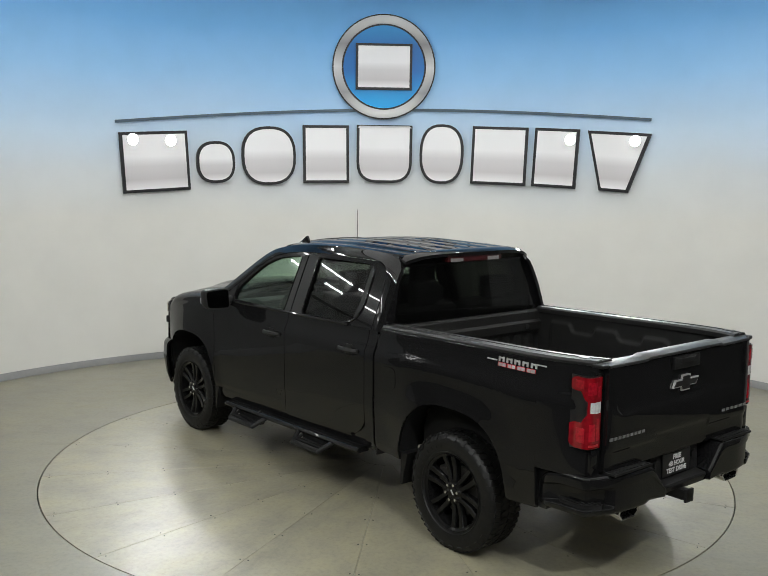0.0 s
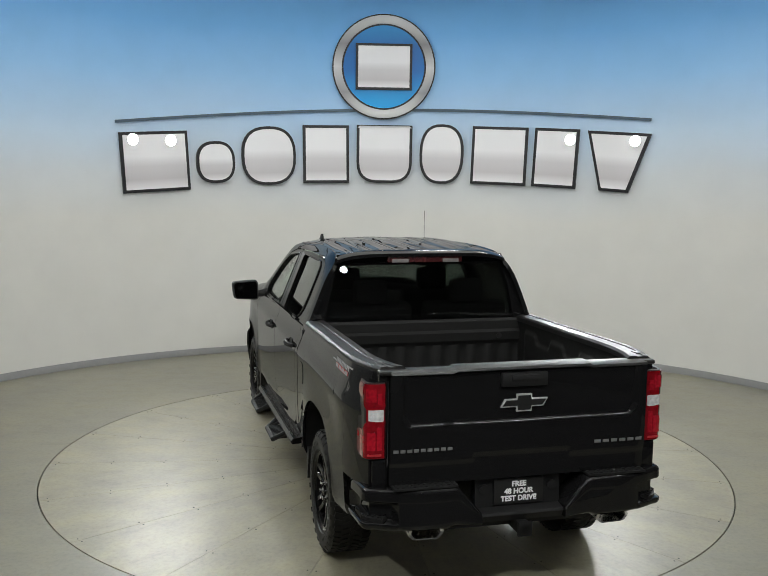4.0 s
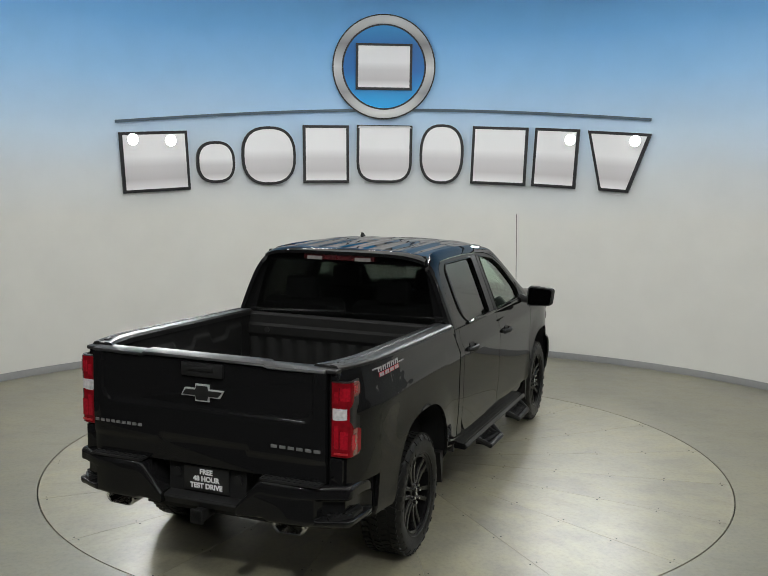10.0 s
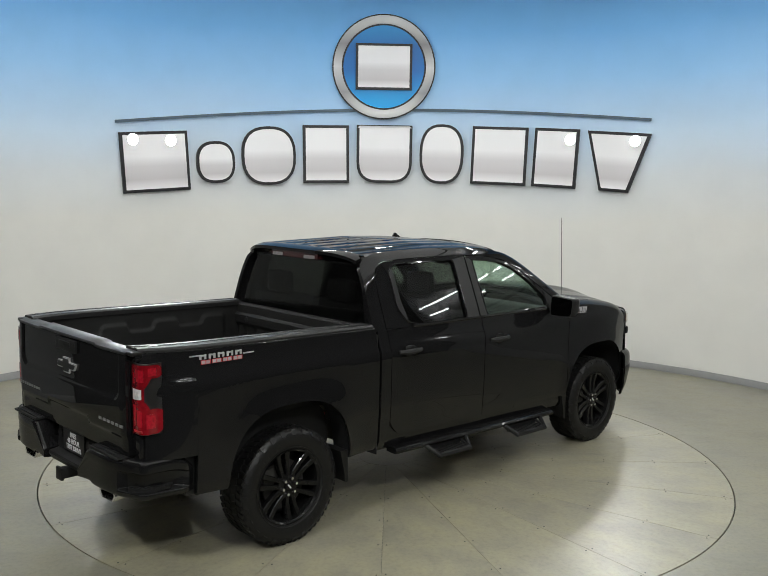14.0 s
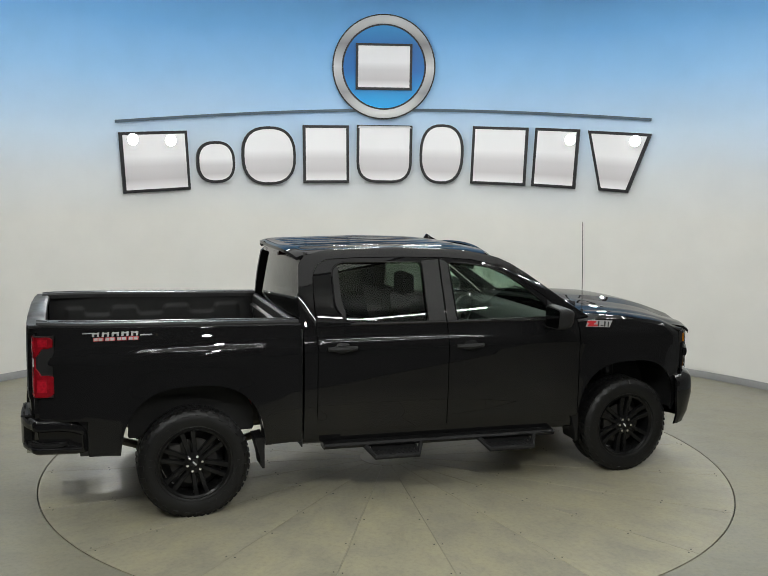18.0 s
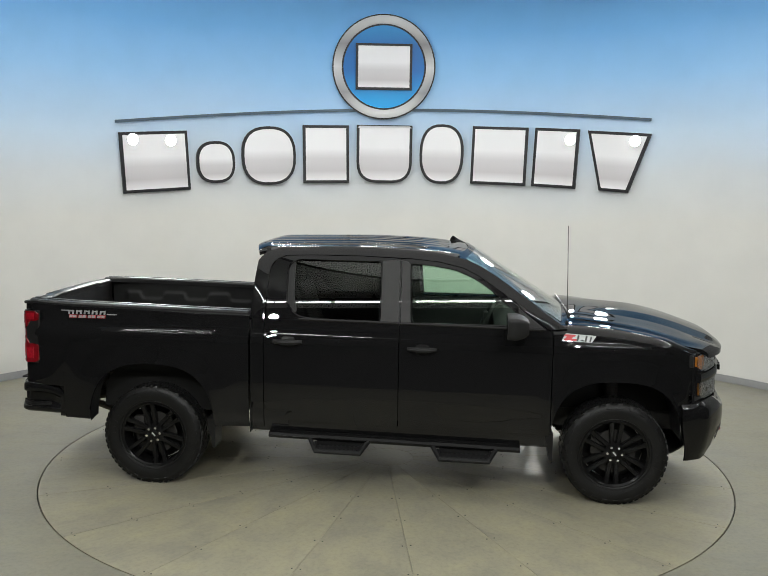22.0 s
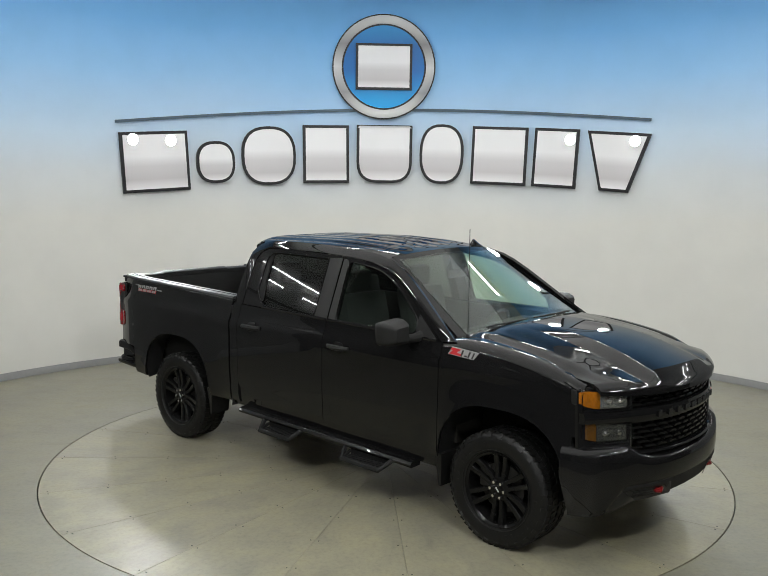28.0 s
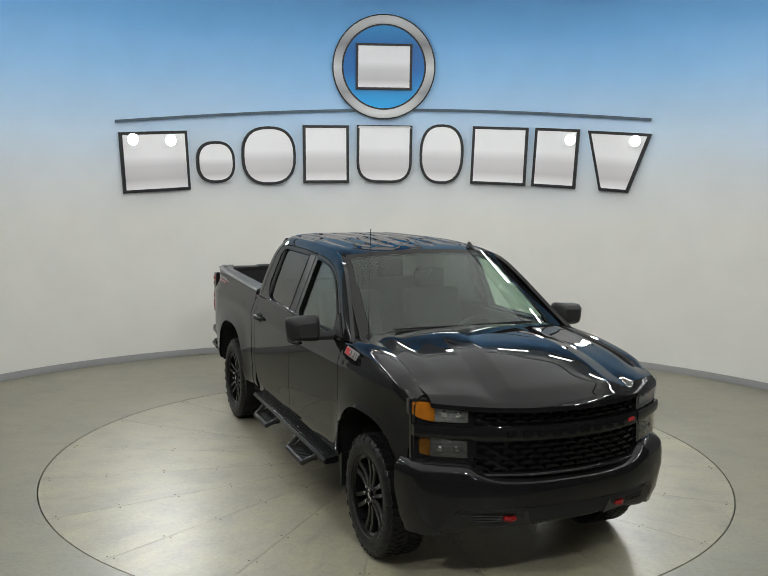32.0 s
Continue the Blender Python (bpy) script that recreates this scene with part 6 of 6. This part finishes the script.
    box(bm, (-2.93, 0, 0.545), (0.06, 0.9, 0.06), 0.01)
    part("hitch_receiver", bm, M_PLAST, T)
    # front bumper and lower valance
    ys = [0.955 * math.sin(math.pi / 2 * k / 24) for k in range(-24, 25)]
    dip = lambda y: ease((y - 0.69) / 0.15)
    half = [(bumper_nose(y), y) for y in [0.90 * k / 22 for k in range(23)]] + [(2.548, 0.928), (2.505, 0.950), (2.45, 0.966), (2.405, 0.975), (2.372, 0.982)]
    path = [Vector((x, -y)) for x, y in half[:0:-1]] + [Vector(p) for p in half]
    prof = [(0.565, -0.10), (0.570, -0.018), (0.582, 0.004), (0.61, 0.013), (0.68, 0.014), (0.75, 0.011), (0.785, 0.006), (0.806, -0.004), (0.828, -0.030), (0.848, -0.066), (0.862, -0.105), (0.868, -0.13)]
    rows, norms = [], {}
    for k, p in enumerate(path):
        d = (path[min(k + 1, len(path) - 1)] - path[max(k - 1, 0)]).normalized()
        nrm = Vector((d.y, -d.x, 0))
        y = abs(p.y)
        fade = max(0.0, min(1.0, (2.50 - p.x) / 0.10))
        row = []
        for z, o in prof:
            zz = z - ((0.10 * max(0, 1 - (y / 0.66) ** 6) * (z - 0.70) / 0.16) if z > 0.7 else 0) - 0.195 * dip(y) * max(0.0, min(1.0, (0.70 - z) / 0.13))
            q = Vector((p.x, p.y, zz)) + nrm * (o * (1 - 0.9 * dip(y) * (z < 0.6)) - 0.22 * dip(y) * max(0.0, 0.60 - zz))
            q.x += 0.045 * fade * max(0.0, min(1.2, (0.66 - zz) / 0.20))
            norms[tuple(q)] = -nrm
            row.append(q)
        rows.append(row)
    bm = bmesh.new()
    sheet(bm, rows, 0.02, lambda q: norms[tuple(q)])
    part("front_bumper", bm, M_PAINT, T, "gloss black front bumper")
    bm = bmesh.new()
    prof = [(0.375, -0.24), (0.40, -0.16), (0.44, -0.09), (0.50, -0.045), (0.56, -0.028), (0.578, -0.05)]
    vy = [0.87 * k / 18 for k in range(-18, 19)]
    sheet(bm, [[Vector((bumper_nose(y) + o * (1 - 0.70 * ease((abs(y) - 0.45) / 0.30)), y, z + 0.020 * (abs(y) / 0.87) ** 2)) for z, o in prof] for y in vy], 0.03, (-1, 0, 0))
    val = part("lower_valance", bm, M_TRIM, T, "satin dark grey lower valance")
    for s in (-1, 1):
        bm = bmesh.new()
        pk = lambda y, z, t: Vector((bumper_nose(y) - 0.002 - (0.56 - z) * 0.28 + t, s * y, z))
        # A flat black plate stands for the shade inside the hook pocket.
        plate(bm, rounded([(0.27, 0.458), (0.60, 0.462), (0.70, 0.540), (0.30, 0.552)], 0.015, 3), pk, 0.004)
        part("pocket_shade", bm, M_PLATEBK, val, smooth=False)
        bm = bmesh.new()
        for k in range(3):
            z = 0.492 + 0.018 * k
            tube(bm, [pk(0.46, z, 0.006), pk(0.64, z + 0.002, 0.006)], 0.004, 6)
        part("pocket_fin", bm, M_PLAST, val)
    # the satin chin: a tall face in the middle, a narrow brow over the hook pockets, tucked in at the ends
    bm = bmesh.new()
    rows = []
    for k in range(-24, 25):
        y = 0.775 * k / 24
        q = max(0.0, min(1.0, (abs(y) - 0.27) / 0.12))
        q = q * q * (3 - 2 * q)
        e = max(0.0, (abs(y) - 0.66) / 0.115)
        top, bot = 0.586 - 0.055 * e ** 1.5, lerp(0.462, 0.536, q) - 0.075 * e ** 1.5
        out = lerp(0.022, 0.034, q) - 0.075 * e ** 2
        rows.append([Vector((bumper_nose(y) - 0.030 - (0.56 - z) * 0.28 + out + o, y, z)) for z, o in ((top, -0.030), (top - 0.010, 0.0), (lerp(top, bot, 0.5), 0.004), (bot + 0.012, 0.0), (bot, -0.020))])
    sheet(bm, rows, 0.03, (-1, 0, 0))
    part("chin", bm, M_HANDLE, val, "satin dark grey angular chin")
    bm = bmesh.new()
    sheet(bm, [[Vector((nose_x(y) - 0.20 - 0.30 * j / 3, y * 0.9, 0.385)) for j in range(4)] for y in ys[6:-6]], 0.01, (0, 0, 1))
    part("skid_plate", bm, M_PLAST, T)
    # grille: dark back, gloss frame, broad bar, rows of small webs
    bm = bmesh.new()
    gy = [lerp(-0.62, 0.62, k / 24) for k in range(25)]
    sheet(bm, [[Vector((nose_x(y) - 0.11, y, z)) for z in (0.76, 1.0, 1.20)] for y in gy], 0.02, (-1, 0, 0))
    gr = part("grille", bm, M_PLATEBK, T, "black honeycomb-bar grille")
    for z0, z1, o in ((0.985, 1.072, 0.0), (1.178, 1.205, 0.004), (0.762, 0.784, 0.002)):
        bm = bmesh.new()
        sheet(bm, [[Vector((nose_x(y) - 0.014 + o - 0.05 * (z0 - 1.0) + 0.010 * math.sin(math.pi * j / 4), y, lerp(z0, z1, j / 4))) for j in range(5)] for y in gy], 0.06, (-1, 0, 0))
        part("grille_bar", bm, M_PAINT, gr, "gloss black grille bar")
    # plain raised bars in place of the maker's name
    for k in range(9):
        y = lerp(0.40, -0.40, k / 8)
        part("name_bar", boxm((nose_x(y) - 0.004, y, 1.030), (0.012, 0.062, 0.044), 0.003), M_RIM, gr, smooth=False)
    part("grille_badge", boxm((0, 0, 0), (0.008, 0.07, 0.022), 0.002, Matrix.Translation((nose_x(0.52) - 0.004, 0.52, 1.028)) @ pose(0, 0, 0, 0, 0, 22)), M_REDPAINT, gr, "small red badge bar", smooth=False)
    for s in (-1, 1):
        bm = bmesh.new()
        loft(bm, [[(nose_x(0.62) - 0.02 - 0.05 * (z - 1) + dx, s * (0.612 + dy), z) for dx, dy in ((0, 0), (0.0, 0.02), (-0.08, 0.02), (-0.08, 0.0))] for z in (0.775, 0.9, 1.0, 1.1, 1.20)])
        part("grille_side", bm, M_PAINT, gr)
    web = bmesh.new()
    loft(web, [[(0, -0.048, -0.006), (0, -0.030, 0.010), (0, 0.030, 0.010), (0, 0.048, -0.006), (0, 0.030, -0.004), (0, -0.030, -0.004)], [(-0.05, -0.048, -0.006), (-0.05, -0.030, 0.010), (-0.05, 0.030, 0.010), (-0.05, 0.048, -0.006), (-0.05, 0.030, -0.004), (-0.05, -0.030, -0.004)]])
    first = part("grille_web", web, M_RIM, gr, smooth=False)
    spots = []
    for r, z in enumerate((1.095, 1.122, 1.150)):
        spots += [(y, z) for y in [-0.56 + 0.112 * k + (0.056 if r % 2 else 0) for k in range(11 if not r % 2 else 10)]]
    for r, z in enumerate((0.808, 0.842, 0.876, 0.910, 0.944)):
        spots += [(y, z) for y in [-0.56 + 0.112 * k + (0.056 if r % 2 else 0) for k in range(11 if not r % 2 else 10)]]
    for k, (y, z) in enumerate(spots):
        ob = first if k == 0 else first.copy()
        if k:
            scene.collection.objects.link(ob)
        slope = math.degrees(math.atan2(nose_x(y + 0.02) - nose_x(y - 0.02), 0.04))
        ob.matrix_basis = pose(nose_x(y) - 0.03 - 0.05 * (z - 1), y, z, 0, 0, -slope)
    # roof fin and antenna
    bm = bmesh.new()
    rings = []
    for t, w, h in ((0.0, 0.006, 0.002), (0.2, 0.026, 0.016), (0.5, 0.034, 0.040), (0.72, 0.030, 0.064), (0.80, 0.026, 0.070), (0.94, 0.026, 0.040), (1.0, 0.02, 0.010)):
        x = lerp(0.660, 0.500, t)
        rings.append([(x, 0.496 - w, 1.925), (x, 0.496 - w * 0.35, 1.944 + h), (x, 0.496 + w * 0.35, 1.944 + h), (x, 0.496 + w, 1.925)])
    loft(bm, rings)
    part("shark_fin", bm, M_PAINT, T, "black shark fin aerial")
    bm = bmesh.new()
    tube(bm, [(1.477, -0.812, 1.405), (1.477, -0.812, 1.44)], [0.018, 0.012], 10)
    tube(bm, [(1.477, -0.812, 1.44), (1.470, -0.805, 1.8), (1.459, -0.796, 2.195)], [0.0032, 0.0030, 0.0026], 6)
    part("antenna", bm, M_PLAST, T, "thin black mast antenna")
    # cabin: floor, dash, wheel, seats
    part("cabin_floor", boxm((0.15, 0, 0.62), (2.4, 1.62, 0.06), 0.01), M_CLOTH, T)
    part("firewall", boxm((1.36, 0, 0.98), (0.06, 1.60, 0.75), 0.01), M_CHASSIS, T)
    for s in (-1, 1):
        bm = boxm((0.17, s * 0.90, 1.0), (2.3, 0.05, 0.76), 0.02)
        part("door_lining", bm, M_DASH, T)
    bm = bmesh.new()
    loft(bm, [[(1.36, y, 1.36), (1.18, y, 1.385), (1.02, y, 1.355 + 0.02 * (abs(y - 0.38) < 0.2)), (0.93, y, 1.27), (0.95, y, 1.10), (1.05, y, 0.90), (1.36, y, 0.85)] for y in (-0.86, -0.6, -0.3, 0, 0.18, 0.38, 0.58, 0.7, 0.86)])
    part("dashboard", bm, M_DASH, T, "dark grey dashboard")
    bm = bmesh.new()
    c, tilt = Vector((0.86, 0.38, 1.26)), radians(25)
    path = [c + Vector((0.19 * math.sin(a) * math.sin(tilt), 0.19 * math.cos(a), 0.19 * math.sin(a) * math.cos(tilt))) for a in (2 * math.pi * k / 28 for k in range(29))]
    tube(bm, path, 0.016, 8)
    for a in (math.pi, 0, -math.pi / 2):
        tube(bm, [c + Vector((0.02, 0, 0)), c + Vector((0.18 * math.sin(a) * math.sin(tilt), 0.18 * math.cos(a), 0.18 * math.sin(a) * math.cos(tilt)))], 0.018, 6)
    box(bm, c, (0.05, 0.14, 0.12), 0.02)
    part("steering_wheel", bm, M_DASH, T)
    def seat(x, y, w):
        bm = boxm((x, y, 0.90), (0.55, w, 0.20), 0.06, None, 3)
        box(bm, (0, 0, 0.33), (0.15, w, 0.70), 0.055, Matrix.Translation((x - 0.24, y, 0.90)) @ pose(0, 0, 0, 0, -14), 3)
        st = part("seat", bm, M_CLOTH, T, "dark cloth seat")
        bm = boxm((x - 0.425, y, 1.655), (0.10, 0.27, 0.19), 0.04, None, 3)
        part("headrest", bm, M_CLOTH, st)
        for e in (-0.05, 0.05):
            bm = bmesh.new()
            tube(bm, [(x - 0.42, y + e, 1.48), (x - 0.425, y + e, 1.58)], 0.007, 6)
            part("headrest_post", bm, M_CHROME, st)
    for y in (-0.40, 0.40):
        seat(0.40, y, 0.54)
        seat(-0.50, y, 0.70)
    bm = boxm((0.75, 0, 1.765), (0.03, 0.24, 0.07), 0.012)
    tube(bm, [(0.77, 0, 1.78), (0.82, 0, 1.84)], 0.012, 6)
    part("inner_mirror", bm, M_PLAST, T)
    # underside: axle, propeller shaft, spare wheel, tank
    bm = bmesh.new()
    tube(bm, [(-AXLE, -0.75, 0.41), (-AXLE, -0.2, 0.41), (-AXLE, -0.12, 0.40), (-AXLE, 0.12, 0.40), (-AXLE, 0.2, 0.41), (-AXLE, 0.75, 0.41)], [0.045, 0.05, 0.13, 0.13, 0.05, 0.045], 12)
    part("rear_axle", bm, M_CHASSIS, T)
    bm = bmesh.new()
    tube(bm, [(-AXLE + 0.1, 0, 0.42), (0.4, 0, 0.50)], 0.045, 10)
    part("propeller_shaft", bm, M_RUST, T)
    bm = bmesh.new()
    tube(bm, [(-2.50, 0, 0.56), (-2.50, 0, 0.58), (-2.50, 0, 0.72), (-2.50, 0, 0.74)], [0.30, 0.34, 0.34, 0.30], 28)
    part("spare_wheel", bm, M_RUBBER, T)
    part("fuel_tank", boxm((-0.3, 0.22, 0.52), (1.2, 0.30, 0.20), 0.04), M_CHASSIS, T)
    part("gearbox", boxm((0.9, 0, 0.52), (0.9, 0.34, 0.26), 0.06), M_CHASSIS, T)
    part("engine", boxm((1.9, 0, 0.85), (0.9, 0.7, 0.6), 0.08), M_CHASSIS, T)
    part("bed_underside", boxm((-2.0, 0, 0.845), (1.80, 1.18, 0.07), 0.01), M_RUST, T)
    for x in (-1.25, -2.45):
        part("cross_member", boxm((x, 0, 0.80), (0.10, 1.7, 0.06), 0.01), M_RUST, T)
    for x in (AXLE, -AXLE):
        for s in (-1, 1):
            build_wheel(T, x, s, 33 if x > 0 else 18)
    return T


TRUCK = build_truck()


# ---- turning ----
def heading(t):
    return 31.81 - 6.1402 * (t - 16.0)


def motions():
    times = [k * 0.5 for k in range(65)]
    walk(TRUCK, [(t, pose(0, 0, 0, 0, 0, heading(t)) @ pose(0.02, 0.005, 0)) for t in times])
    walk(TABLE, [(t, pose(0, 0, 0, 0, 0, heading(t))) for t in times])


motions()
